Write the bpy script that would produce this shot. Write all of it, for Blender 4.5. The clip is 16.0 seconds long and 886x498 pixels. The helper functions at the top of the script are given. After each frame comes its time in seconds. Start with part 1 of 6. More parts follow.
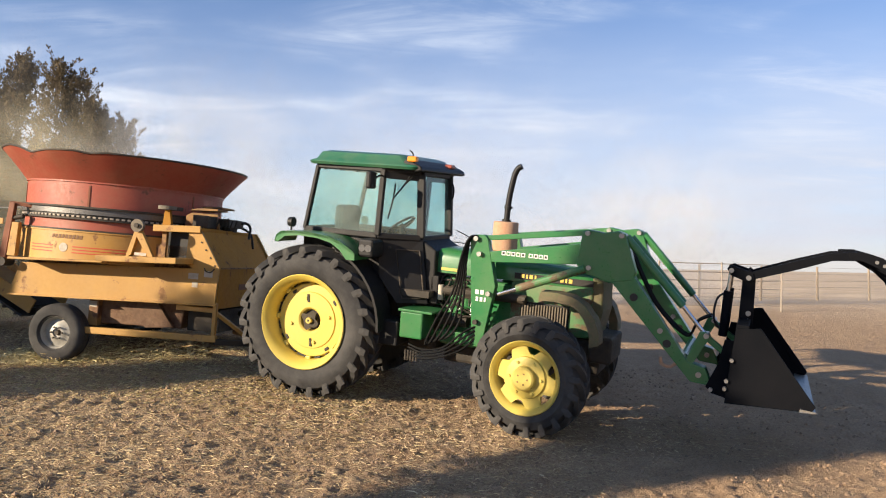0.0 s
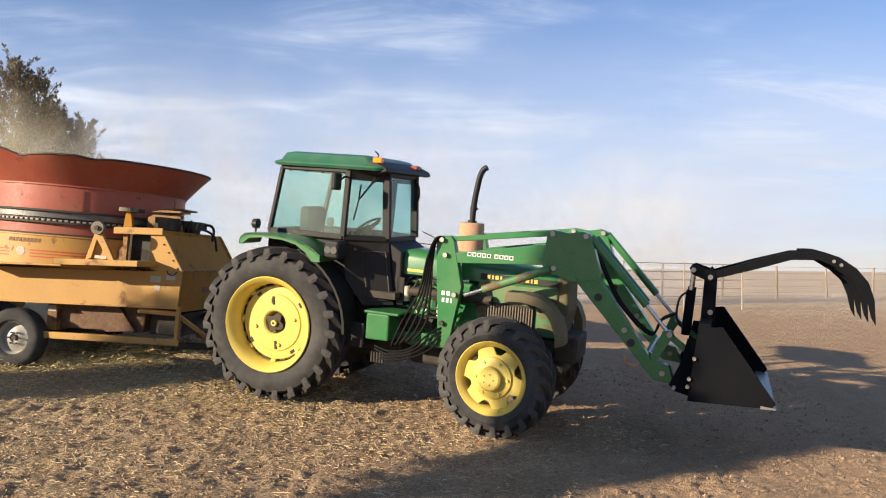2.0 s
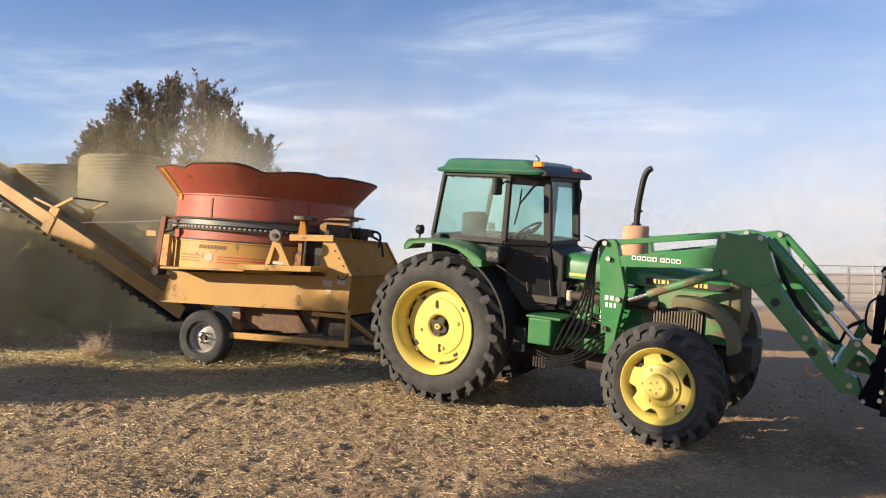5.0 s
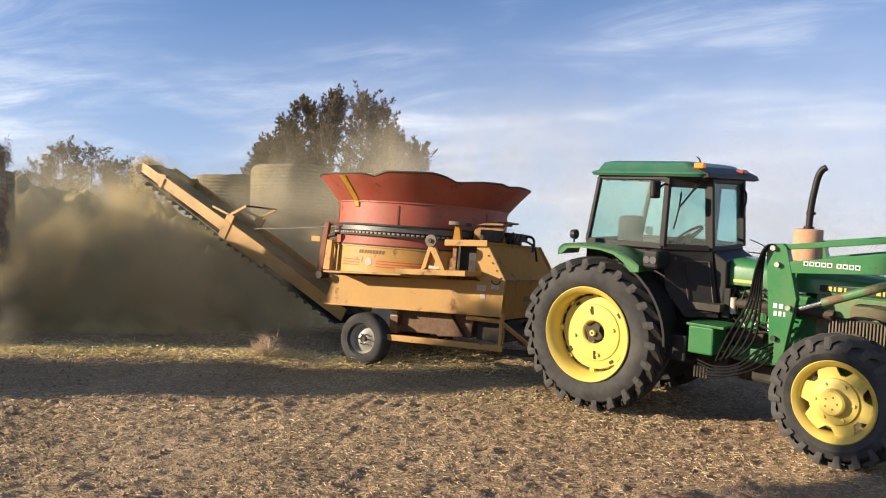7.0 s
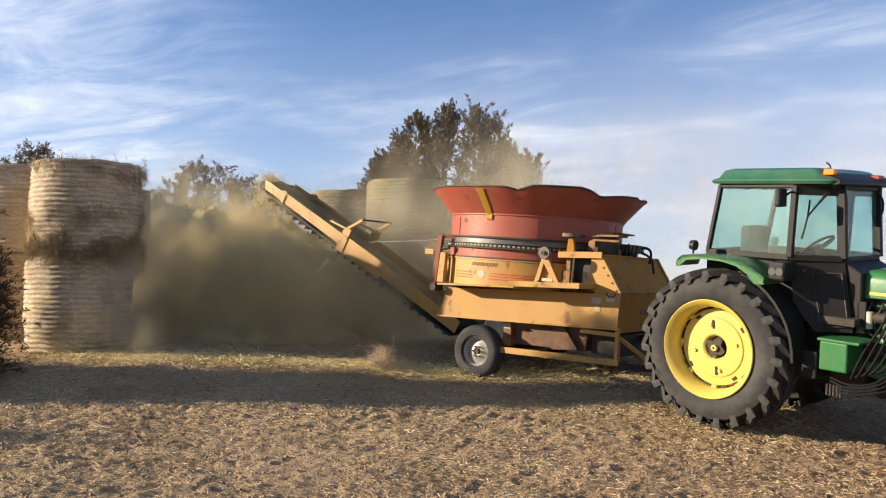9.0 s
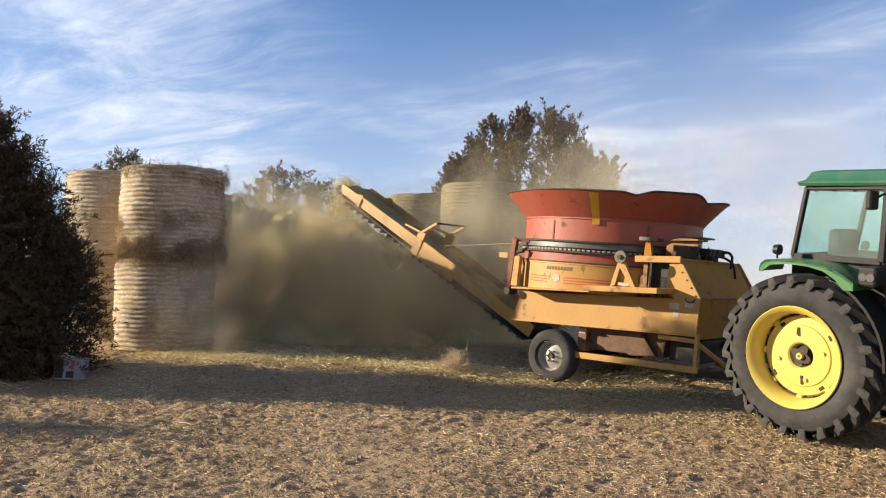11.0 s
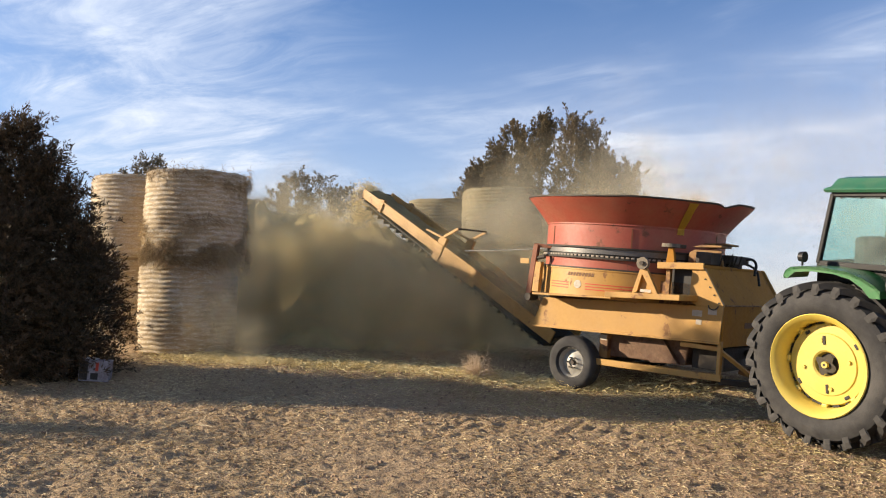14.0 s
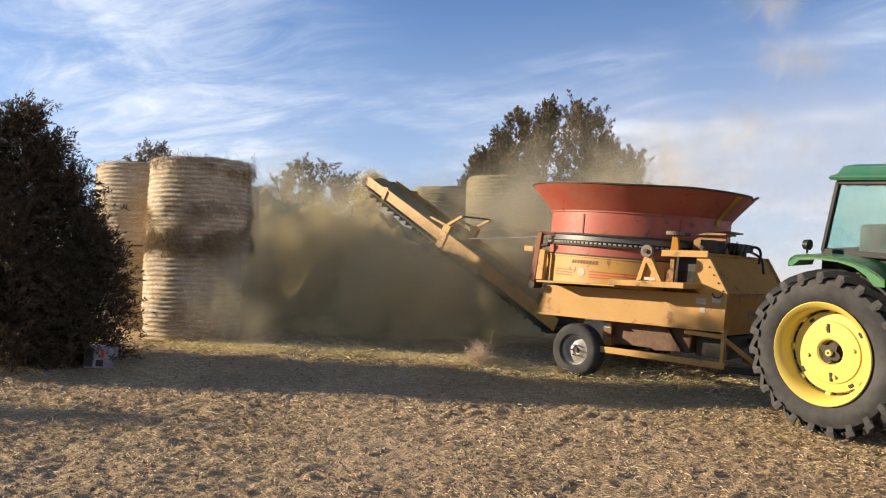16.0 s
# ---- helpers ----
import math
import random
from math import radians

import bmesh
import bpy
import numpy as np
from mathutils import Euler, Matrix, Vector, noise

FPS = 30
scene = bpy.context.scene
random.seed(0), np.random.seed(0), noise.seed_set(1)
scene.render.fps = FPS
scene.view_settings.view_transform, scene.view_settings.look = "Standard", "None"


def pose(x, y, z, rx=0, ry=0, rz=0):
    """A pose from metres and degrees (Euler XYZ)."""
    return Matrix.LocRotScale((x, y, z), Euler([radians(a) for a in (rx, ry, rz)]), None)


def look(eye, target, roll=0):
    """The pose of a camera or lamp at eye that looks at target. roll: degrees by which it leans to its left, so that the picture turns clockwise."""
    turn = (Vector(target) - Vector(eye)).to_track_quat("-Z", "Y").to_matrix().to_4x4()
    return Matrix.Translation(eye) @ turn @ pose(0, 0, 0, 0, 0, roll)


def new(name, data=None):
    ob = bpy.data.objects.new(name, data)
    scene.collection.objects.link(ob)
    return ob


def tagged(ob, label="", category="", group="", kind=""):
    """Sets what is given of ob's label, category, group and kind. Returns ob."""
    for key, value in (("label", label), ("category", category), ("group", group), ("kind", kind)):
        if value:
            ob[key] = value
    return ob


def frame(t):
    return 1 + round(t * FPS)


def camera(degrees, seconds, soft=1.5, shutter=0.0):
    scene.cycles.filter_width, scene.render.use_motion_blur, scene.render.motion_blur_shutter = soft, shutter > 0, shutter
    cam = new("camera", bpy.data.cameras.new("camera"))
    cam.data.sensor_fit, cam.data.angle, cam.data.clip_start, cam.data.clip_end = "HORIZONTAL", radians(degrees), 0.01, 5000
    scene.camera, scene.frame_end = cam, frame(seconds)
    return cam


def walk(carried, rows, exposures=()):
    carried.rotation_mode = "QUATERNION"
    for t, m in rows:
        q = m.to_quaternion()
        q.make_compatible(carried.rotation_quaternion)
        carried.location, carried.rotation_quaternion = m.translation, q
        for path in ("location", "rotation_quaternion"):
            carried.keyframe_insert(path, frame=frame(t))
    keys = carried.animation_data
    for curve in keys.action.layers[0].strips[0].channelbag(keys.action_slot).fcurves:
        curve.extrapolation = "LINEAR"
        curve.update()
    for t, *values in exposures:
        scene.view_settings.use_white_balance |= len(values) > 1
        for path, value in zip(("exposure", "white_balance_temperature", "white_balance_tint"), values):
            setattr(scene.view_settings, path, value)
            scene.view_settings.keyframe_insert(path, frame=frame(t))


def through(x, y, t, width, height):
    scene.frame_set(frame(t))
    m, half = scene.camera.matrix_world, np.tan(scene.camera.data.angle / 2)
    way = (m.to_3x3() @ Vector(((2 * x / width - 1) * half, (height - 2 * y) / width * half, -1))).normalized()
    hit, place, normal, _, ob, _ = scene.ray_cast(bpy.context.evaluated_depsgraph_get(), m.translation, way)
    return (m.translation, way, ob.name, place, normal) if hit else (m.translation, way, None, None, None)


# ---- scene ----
cam = camera(58.27, 16.0, soft=1.1)
EYE = (0, 0, 1.7)
# seconds, yaw, pitch, roll of the turning camera
TURN = [
    (0.0, -0.000, 1.100, -1.100),
    (0.5, -1.341, 1.000, -1.043),
    (1.0, -2.247, 1.007, -0.947),
    (1.5, -2.722, 1.090, -0.821),
    (2.0, -2.446, 1.224, -0.763),
    (2.5, -1.289, 1.163, -0.715),
    (3.0, 0.254, 1.089, -0.496),
    (3.5, 2.185, 1.204, -0.426),
    (6.0, 14.582, 1.458, -0.747),
    (6.5, 17.460, 1.483, -0.850),
    (7.0, 20.189, 1.626, -0.858),
    (7.5, 22.896, 1.843, -0.991),
    (8.0, 25.321, 1.952, -0.984),
    (8.5, 26.914, 2.166, -0.883),
    (9.0, 28.315, 2.397, -0.845),
    (9.5, 29.945, 2.401, -0.955),
    (12.0, 34.842, 2.833, -1.270),
    (12.5, 35.055, 3.024, -1.278),
    (13.0, 35.137, 3.157, -1.413),
    (13.5, 35.192, 3.092, -1.566),
    (14.0, 35.138, 2.893, -1.650),
    (14.5, 35.139, 2.861, -1.616),
    (15.0, 35.258, 2.727, -1.674),
    (15.5, 35.368, 2.447, -1.591),
    (16.0, 35.420, 1.996, -1.707),
]
walk(cam, [(t, pose(*EYE, 90 + p, r, y)) for t, y, p, r in TURN])

# ---- world and sun ----
SUN_AZ, SUN_EL = math.atan2(-0.875, -0.485), radians(16.2)


def nodes_of(owner):
    owner.use_nodes = True
    nt = owner.node_tree
    nt.nodes.clear()
    return nt


class G:
    """Short hand for node trees."""

    def __init__(self, nt):
        self.nt = nt

    def n(self, kind, ins=None, **props):
        node = self.nt.nodes.new(kind)
        for k, v in props.items():
            setattr(node, k, v)
        for k, v in (ins or {}).items():
            sock = node.inputs[k]
            if isinstance(v, bpy.types.NodeSocket):
                self.nt.links.new(v, sock)
            else:
                sock.default_value = v
        return node

    def math(self, op, a, b=0.0, clamp=False):
        node = self.n("ShaderNodeMath", {0: a, 1: b}, operation=op)
        node.use_clamp = clamp
        return node.outputs[0]

    def noise(self, vec, scale, detail=4.0, rough=0.55, dist=0.0):
        return self.n("ShaderNodeTexNoise", {"Vector": vec, "Scale": scale, "Detail": detail, "Roughness": rough, "Distortion": dist}).outputs[0]

    def ramp(self, fac, lo, hi, a=0.0, b=1.0):
        return self.n("ShaderNodeMapRange", {0: fac, 1: lo, 2: hi, 3: a, 4: b}, interpolation_type="SMOOTHSTEP").outputs[0]

    def mix(self, fac, a, b, mode="MIX"):
        node = self.n("ShaderNodeMix", data_type="RGBA", blend_type=mode)
        for i, v in ((0, fac), (6, a), (7, b)):
            if isinstance(v, bpy.types.NodeSocket):
                self.nt.links.new(v, node.inputs[i])
            elif i:
                node.inputs[i].default_value = (*v[:3], 1)
            else:
                node.inputs[i].default_value = v
        return node.outputs[2]


def build_world():
    world = bpy.data.worlds.new("sky")
    scene.world = world
    g = G(nodes_of(world))
    sky = g.n("ShaderNodeTexSky", sky_type="NISHITA", sun_disc=False, sun_elevation=SUN_EL, sun_rotation=SUN_AZ % (2 * math.pi), altitude=1500.0, air_density=1.0, dust_density=0.3, ozone_density=4.5)
    base = g.n("ShaderNodeVectorMath", {0: sky.outputs[0], 1: (0.93 * SKY_STRENGTH, 0.985 * SKY_STRENGTH, 1.06 * SKY_STRENGTH)}, operation="MULTIPLY").outputs[0]
    d = g.n("ShaderNodeTexCoord").outputs["Generated"]
    s = g.n("ShaderNodeSeparateXYZ", {0: d})
    up = g.math("MAXIMUM", s.outputs[2], 0.0)
    h = g.math("ADD", up, 0.10)
    flat = g.n("ShaderNodeCombineXYZ", {0: g.math("DIVIDE", s.outputs[0], h), 1: g.math("DIVIDE", s.outputs[1], h), 2: 0.0}).outputs[0]
    streak = g.n("ShaderNodeMapping", {0: flat, 2: (0, 0, radians(-52)), 3: (0.5, 1.3, 1.0)}).outputs[0]
    big = g.ramp(g.noise(flat, 0.75, 4.0, 0.55), 0.40, 0.62)
    fine = g.ramp(g.noise(streak, 1.8, 8.0, 0.66, 0.8), 0.40, 0.74)
    veil = g.ramp(g.noise(streak, 0.6, 5.0, 0.6, 0.3), 0.35, 0.75)
    cirrus = g.math("MULTIPLY", g.math("ADD", g.math("MULTIPLY", fine, 0.75), g.math("MULTIPLY", veil, 0.45)), big)
    # denser drift of cirrus in the west
    west = g.n("ShaderNodeVectorMath", {0: d, 1: (-0.80, 0.52, 0.29)}, operation="DISTANCE").outputs["Value"]
    drift = g.ramp(g.noise(g.n("ShaderNodeMapping", {0: flat, 2: (0, 0, radians(20)), 3: (0.8, 1.6, 1.0)}).outputs[0], 2.0, 8.0, 0.62, 1.2), 0.36, 0.70)
    cirrus = g.math("ADD", cirrus, g.math("MULTIPLY", drift, g.ramp(west, 0.34, 0.05, 0.0, 0.45)), True)
    cirrus = g.math("MULTIPLY", cirrus, g.ramp(up, 0.42, 0.14, 0.55, 1.0), True)
    col = g.mix(cirrus, base, (0.60, 0.635, 0.69))
    # dusty haze low over the plain, thicker down wind of the grinder
    east = g.ramp(s.outputs[0], -0.75, 0.25, 0.55, 1.0)
    haze = g.math("MULTIPLY", g.ramp(up, 0.42, 0.02), east)
    haze = g.math("MULTIPLY", haze, g.ramp(g.noise(flat, 0.8, 3.0), 0.2, 0.7, 0.75, 1.0), True)
    col = g.mix(haze, col, (0.385, 0.40, 0.455))
    low = g.ramp(up, 0.05, 0.0)
    col = g.mix(g.math("MULTIPLY", low, 0.6), col, (0.45, 0.41, 0.36))
    bg = g.n("ShaderNodeBackground", {0: col, 1: 1.0})
    g.nt.links.new(bg.outputs[0], g.n("ShaderNodeOutputWorld").inputs[0])


SKY_STRENGTH = 0.088
build_world()
sun_data = bpy.data.lights.new("sun", "SUN")
sun_data.energy, sun_data.angle, sun_data.color = 5.0, radians(0.6), (1.0, 0.83, 0.62)
sun = new("sun", sun_data)
sun.matrix_world = look((-35.0, -19.4, 13), (0, 0, 13 - math.hypot(35.0, 19.4) * math.tan(SUN_EL)))
scene.view_settings.exposure = 0.90
scene.cycles.transparent_max_bounces = 112


# ---- materials ----
def surface(name, base, second=None, rough=0.6, metal=0.0, scale=4.0, fine=40.0, amount=0.5, bump=0.15, bump_scale=60.0, dirt=None, dirt_amount=0.0, coat=0.0, vary=0.0, rust=None, rust_amount=0.0, stretch=(1, 1, 1), spec=0.5):
    m = bpy.data.materials.new(name)
    g = G(nodes_of(m))
    co = g.n("ShaderNodeMapping", {0: g.n("ShaderNodeTexCoord").outputs["Object"], 3: stretch}).outputs[0]
    n1 = g.noise(co, scale, 4.0)
    n2 = g.noise(co, fine, 3.0)
    second = second or tuple(0.72 * v for v in base)
    fac = g.math("MULTIPLY", g.math("ADD", g.math("MULTIPLY", g.ramp(n1, 0.3, 0.7), 0.6), g.math("MULTIPLY", g.ramp(n2, 0.3, 0.7), 0.4)), amount)
    col = g.mix(fac, base, second)
    r = g.ramp(n2, 0.2, 0.8, rough - 0.08, min(1.0, rough + 0.1))
    if rust:
        f = g.math("MULTIPLY", g.ramp(g.noise(co, 5.0, 8.0, 0.7), 0.62 - 0.3 * rust_amount, 0.70 - 0.25 * rust_amount), 1.0)
        col = g.mix(f, col, rust)
        r = g.math("MAXIMUM", r, g.math("MULTIPLY", f, 0.85))
    if dirt:
        f = g.math("MULTIPLY", g.ramp(g.noise(co, 2.2, 6.0, 0.65), 0.30, 0.75), dirt_amount)
        col = g.mix(f, col, dirt)
        r = g.math("MAXIMUM", r, g.math("MULTIPLY", f, 0.9))
    if vary:
        rnd = g.n("ShaderNodeObjectInfo").outputs["Random"]
        col = g.n("ShaderNodeHueSaturation", {"Value": g.ramp(rnd, 0, 1, 1 - vary, 1 + vary), "Color": col}).outputs[0]
    ins = {"Base Color": col, "Roughness": r, "Metallic": metal, "Coat Weight": coat, "Specular IOR Level": spec}
    if bump:
        b = g.n("ShaderNodeBump", {"Height": g.noise(co, bump_scale, 5.0, 0.65), "Strength": bump, "Distance": 0.02})
        ins["Normal"] = b.outputs[0]
    bsdf = g.n("ShaderNodeBsdfPrincipled", ins)
    g.nt.links.new(bsdf.outputs[0], g.n("ShaderNodeOutputMaterial").inputs[0])
    return m


def island_mat(name, dark, light, rough=0.8, through=0.0):
    """Leaves, straw and clods: a colour of its own for each island."""
    m = bpy.data.materials.new(name)
    g = G(nodes_of(m))
    rnd = g.n("ShaderNodeNewGeometry").outputs["Random Per Island"]
    n1 = g.noise(g.n("ShaderNodeTexCoord").outputs["Object"], 0.9, 3.0)
    col = g.mix(g.math("ADD", g.math("MULTIPLY", rnd, 0.7), g.math("MULTIPLY", g.ramp(n1, 0.35, 0.65), 0.35), True), dark, light)
    out = g.n("ShaderNodeBsdfPrincipled", {"Base Color": col, "Roughness": rough}).outputs[0]
    if through:
        t = g.n("ShaderNodeBsdfTranslucent", {"Color": col}).outputs[0]
        out = g.n("ShaderNodeMixShader", {0: through, 1: out, 2: t}).outputs[0]
    g.nt.links.new(out, g.n("ShaderNodeOutputMaterial").inputs[0])
    return m


def glass_mat():
    m = bpy.data.materials.new("cab_glass")
    g = G(nodes_of(m))
    co = g.n("ShaderNodeTexCoord").outputs["Object"]
    film = g.ramp(g.noise(co, 2.0, 5.0), 0.3, 0.8, 0.03, 0.12)
    clear = g.n("ShaderNodeBsdfTransparent", {0: (0.80, 0.95, 0.94, 1)}).outputs[0]
    gloss = g.n("ShaderNodeBsdfGlossy", {0: (1, 1, 1, 1), 1: 0.04}).outputs[0]
    dust = g.n("ShaderNodeBsdfDiffuse", {0: (0.50, 0.60, 0.56, 1)}).outputs[0]
    fres = 0.07
    a = g.n("ShaderNodeMixShader", {0: film, 1: clear, 2: dust}).outputs[0]
    b = g.n("ShaderNodeMixShader", {0: fres, 1: a, 2: gloss}).outputs[0]
    g.nt.links.new(b, g.n("ShaderNodeOutputMaterial").inputs[0])
    return m


def dust_mat(name, colour, alpha, wisp=1.3):
    """Airborne dust: thin, soft at the rim of each flake, broken by wisps."""
    m = bpy.data.materials.new(name)
    g = G(nodes_of(m))
    tc = g.n("ShaderNodeTexCoord")
    uv = g.n("ShaderNodeVectorMath", {0: tc.outputs["UV"], 1: (0.5, 0.5, 0.0)}, operation="SUBTRACT").outputs[0]
    rad = g.n("ShaderNodeVectorMath", {0: uv}, operation="LENGTH").outputs["Value"]
    soft = g.ramp(rad, 0.5, 0.0)
    w = g.ramp(g.noise(tc.outputs["Object"], wisp, 5.0, 0.6, 0.4), 0.3, 0.72)
    a = g.math("MULTIPLY", g.math("MULTIPLY", soft, w), alpha, True)
    dif = g.n("ShaderNodeBsdfDiffuse", {0: (*colour, 1)}).outputs[0]
    tra = g.n("ShaderNodeBsdfTranslucent", {0: (*colour, 1)}).outputs[0]
    body = g.n("ShaderNodeMixShader", {0: 0.5, 1: dif, 2: tra}).outputs[0]
    clear = g.n("ShaderNodeBsdfTransparent").outputs[0]
    g.nt.links.new(g.n("ShaderNodeMixShader", {0: a, 1: clear, 2: body}).outputs[0], g.n("ShaderNodeOutputMaterial").inputs[0])
    return m


DUST = (0.42, 0.33, 0.21)
GREEN = surface("green_paint", (0.016, 0.165, 0.045), (0.018, 0.125, 0.04), 0.33, 0.0, 3, 30, 0.5, 0.03, 90, DUST, 0.12, 0.3)
GREEN_ROOF = surface("roof_green_paint", (0.010, 0.115, 0.06), (0.014, 0.14, 0.07), 0.38, 0.0, 3, 30, 0.5, 0.03, 90, DUST, 0.15, 0.3)
GREEN_RUST = surface("rusty_green_paint", (0.03, 0.17, 0.05), (0.05, 0.14, 0.05), 0.5, 0, 3, 30, 0.5, 0.1, 70, DUST, 0.3, 0, 0, (0.10, 0.06, 0.03), 0.5)
YELLOW = surface("yellow_wheel_paint", (0.62, 0.48, 0.085), (0.52, 0.40, 0.07), 0.45, 0, 5, 40, 0.45, 0.05, 60, (0.50, 0.38, 0.16), 0.35)
RUBBER = surface("tyre_rubber", (0.020, 0.020, 0.021), (0.045, 0.044, 0.043), 0.75, 0, 3, 25, 0.7, 0.25, 40, (0.16, 0.15, 0.135), 0.34, spec=0.25)
BLACK = surface("black_paint", (0.008, 0.008, 0.009), (0.013, 0.012, 0.011), 0.5, 0, 4, 40, 0.6, 0.06, 60, (0.10, 0.085, 0.07), 0.06, spec=0.3)
BUCKET_BLACK = surface("bucket_black_paint", (0.006, 0.007, 0.009), (0.010, 0.010, 0.012), 0.62, 0, 3, 60, 0.7, 0.1, 50, (0.07, 0.065, 0.06), 0.03, spec=0.02)
HOSE = surface("black_hose_rubber", (0.006, 0.006, 0.006), (0.014, 0.013, 0.012), 0.7, 0, 5, 50, 0.6, 0.1, spec=0.15)
FENDER = surface("rust_brown_mudguard", (0.15, 0.10, 0.05), (0.05, 0.10, 0.035), 0.7, 0, 3, 30, 0.8, 0.15, 50, (0.24, 0.18, 0.11), 0.5)
DARK = surface("dark_greasy_iron", (0.018, 0.017, 0.015), (0.05, 0.04, 0.03), 0.7, 0.2, 5, 30, 0.7, 0.2, 40, (0.16, 0.12, 0.08), 0.35)
HUB_DARK = surface("greasy_hub_iron", (0.05, 0.038, 0.02), (0.025, 0.02, 0.012), 0.7, 0, 9, 40, 0.7, 0.3, 40)
CHROME = surface("chrome", (0.75, 0.75, 0.76), (0.6, 0.6, 0.6), 0.18, 1.0, 5, 60, 0.4, 0.0)
STEEL = surface("worn_steel", (0.42, 0.40, 0.37), (0.28, 0.26, 0.23), 0.4, 0.8, 6, 50, 0.6, 0.1)
RUST = surface("rusty_muffler", (0.42, 0.22, 0.12), (0.55, 0.36, 0.24), 0.85, 0, 8, 50, 0.7, 0.2, 60)
STEEL_DULL = surface("dull_greasy_steel", (0.16, 0.155, 0.15), (0.09, 0.085, 0.08), 0.45, 0.6, 6, 50, 0.6, 0.1)
AMBER = surface("amber_lens", (0.85, 0.28, 0.02), (0.7, 0.2, 0.02), 0.2, 0, 8, 60, 0.2, 0.0, coat=0.5)
RED_LENS = surface("faded_red_lens", (0.28, 0.06, 0.035), None, 0.3, 0, 8, 60, 0.2, 0.0)
LAMP = surface("headlamp_lens", (0.09, 0.09, 0.09), (0.2, 0.2, 0.2), 0.1, 0, 30, 90, 0.5, 0.05, coat=1.0)
SEAT = surface("seat_cloth", (0.05, 0.055, 0.055), None, 0.9, 0, 8, 80, 0.5, 0.2)
GLASS = glass_mat()
GY = surface("faded_yellow_paint", (0.46, 0.255, 0.052), (0.38, 0.20, 0.045), 0.55, 0, 2.5, 25, 0.6, 0.06, 60, (0.36, 0.22, 0.09), 0.35, 0, 0, (0.20, 0.09, 0.035), 0.15)
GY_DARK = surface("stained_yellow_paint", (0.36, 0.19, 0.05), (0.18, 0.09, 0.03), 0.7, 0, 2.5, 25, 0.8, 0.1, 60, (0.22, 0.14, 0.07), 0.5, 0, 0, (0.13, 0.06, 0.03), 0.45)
TUB_RED = surface("faded_red_paint", (0.36, 0.070, 0.040), (0.27, 0.058, 0.036), 0.55, 0, 2.0, 25, 0.6, 0.06, 60, (0.30, 0.16, 0.09), 0.40, 0, 0, (0.15, 0.05, 0.03), 0.12)
TUB_STRIPE = surface("yellow_tub_stripe", (0.72, 0.47, 0.06), None, 0.6, 0, 4, 40, 0.5, 0.05)
RUST_RED = surface("rust_red_paint", (0.22, 0.07, 0.03), (0.14, 0.06, 0.03), 0.7, 0, 4, 30, 0.6, 0.1)
# browner than GY: the front's shade is put into the colour, besides stains
GY_BROWN = surface("brown_shaded_yellow_paint", (0.42, 0.20, 0.030), (0.30, 0.14, 0.028), 0.8, 0, 2.5, 25, 0.6, 0.08, 60, (0.28, 0.16, 0.065), 0.3, 0, 0, (0.15, 0.07, 0.03), 0.15, spec=0.15)
MILL = surface("mottled_brown_steel", (0.17, 0.085, 0.04), (0.08, 0.045, 0.025), 0.75, 0, 3.0, 25, 0.8, 0.12, 60, (0.20, 0.13, 0.07), 0.3, 0, 0, (0.09, 0.04, 0.02), 0.4)
DUSTY_IRON = surface("dusty_cast_iron", (0.15, 0.13, 0.10), (0.08, 0.07, 0.055), 0.8, 0, 6, 40, 0.7, 0.15, 50, (0.30, 0.24, 0.16), 0.4)
STICKER = surface("dusty_sticker", (0.52, 0.47, 0.38), (0.36, 0.31, 0.24), 0.7, 0, 14, 60, 0.8, 0.0)
WHITE = surface("white_decal", (0.78, 0.77, 0.72), (0.65, 0.63, 0.58), 0.6, 0, 6, 60, 0.5, 0.0)
# print, and the darkness of holes, gaps and shaded hollows
INK_AND_SHADE = surface("dark_print_and_shade", (0.02, 0.018, 0.015), None, 0.6, 0, 6, 60, 0.3, 0.0)
PRINT_RED = surface("red_print", (0.5, 0.06, 0.03), None, 0.6, 0, 6, 60, 0.3, 0.0)
PRINT_BROWN = surface("faded_brown_print", (0.20, 0.10, 0.04), None, 0.7, 0, 6, 60, 0.5, 0.0)
RIM_GREY = surface("grey_rim_paint", (0.36, 0.36, 0.33), (0.22, 0.21, 0.19), 0.5, 0.2, 6, 50, 0.6, 0.08, 60, DUST, 0.3)
GALV = surface("galvanised_pipe", (0.42, 0.36, 0.29), None, 0.7, 0.3, 6, 50, 0.5, 0.05)
POST_WOOD = surface("weathered_post_wood", (0.36, 0.29, 0.21), (0.27, 0.21, 0.15), 0.9, 0, 5, 60, 0.7, 0.4, 60)
BARK = surface("juniper_bark", (0.16, 0.115, 0.08), (0.09, 0.065, 0.045), 0.95, 0, 6, 60, 0.7, 0.5, 30)
LEAF = island_mat("juniper_foliage", (0.045, 0.040, 0.020), (0.185, 0.13, 0.065), 0.85, 0.15)
LEAF_NEAR = island_mat("dark_juniper_foliage", (0.016, 0.020, 0.011), (0.125, 0.080, 0.042), 0.85, 0.15)
LEAF_GREY = island_mat("hazed_tree_foliage", (0.075, 0.07, 0.05), (0.19, 0.16, 0.11), 0.9, 0.15)
STRAW = island_mat("loose_straw", (0.20, 0.13, 0.065), (0.76, 0.60, 0.34), 0.75, 0.1)
CHAFF = island_mat("olive_chaff", (0.22, 0.17, 0.07), (0.58, 0.47, 0.23), 0.8, 0.1)
PALE_STRAW = island_mat("pale_straw", (0.40, 0.30, 0.17), (0.72, 0.60, 0.38), 0.7, 0.1)
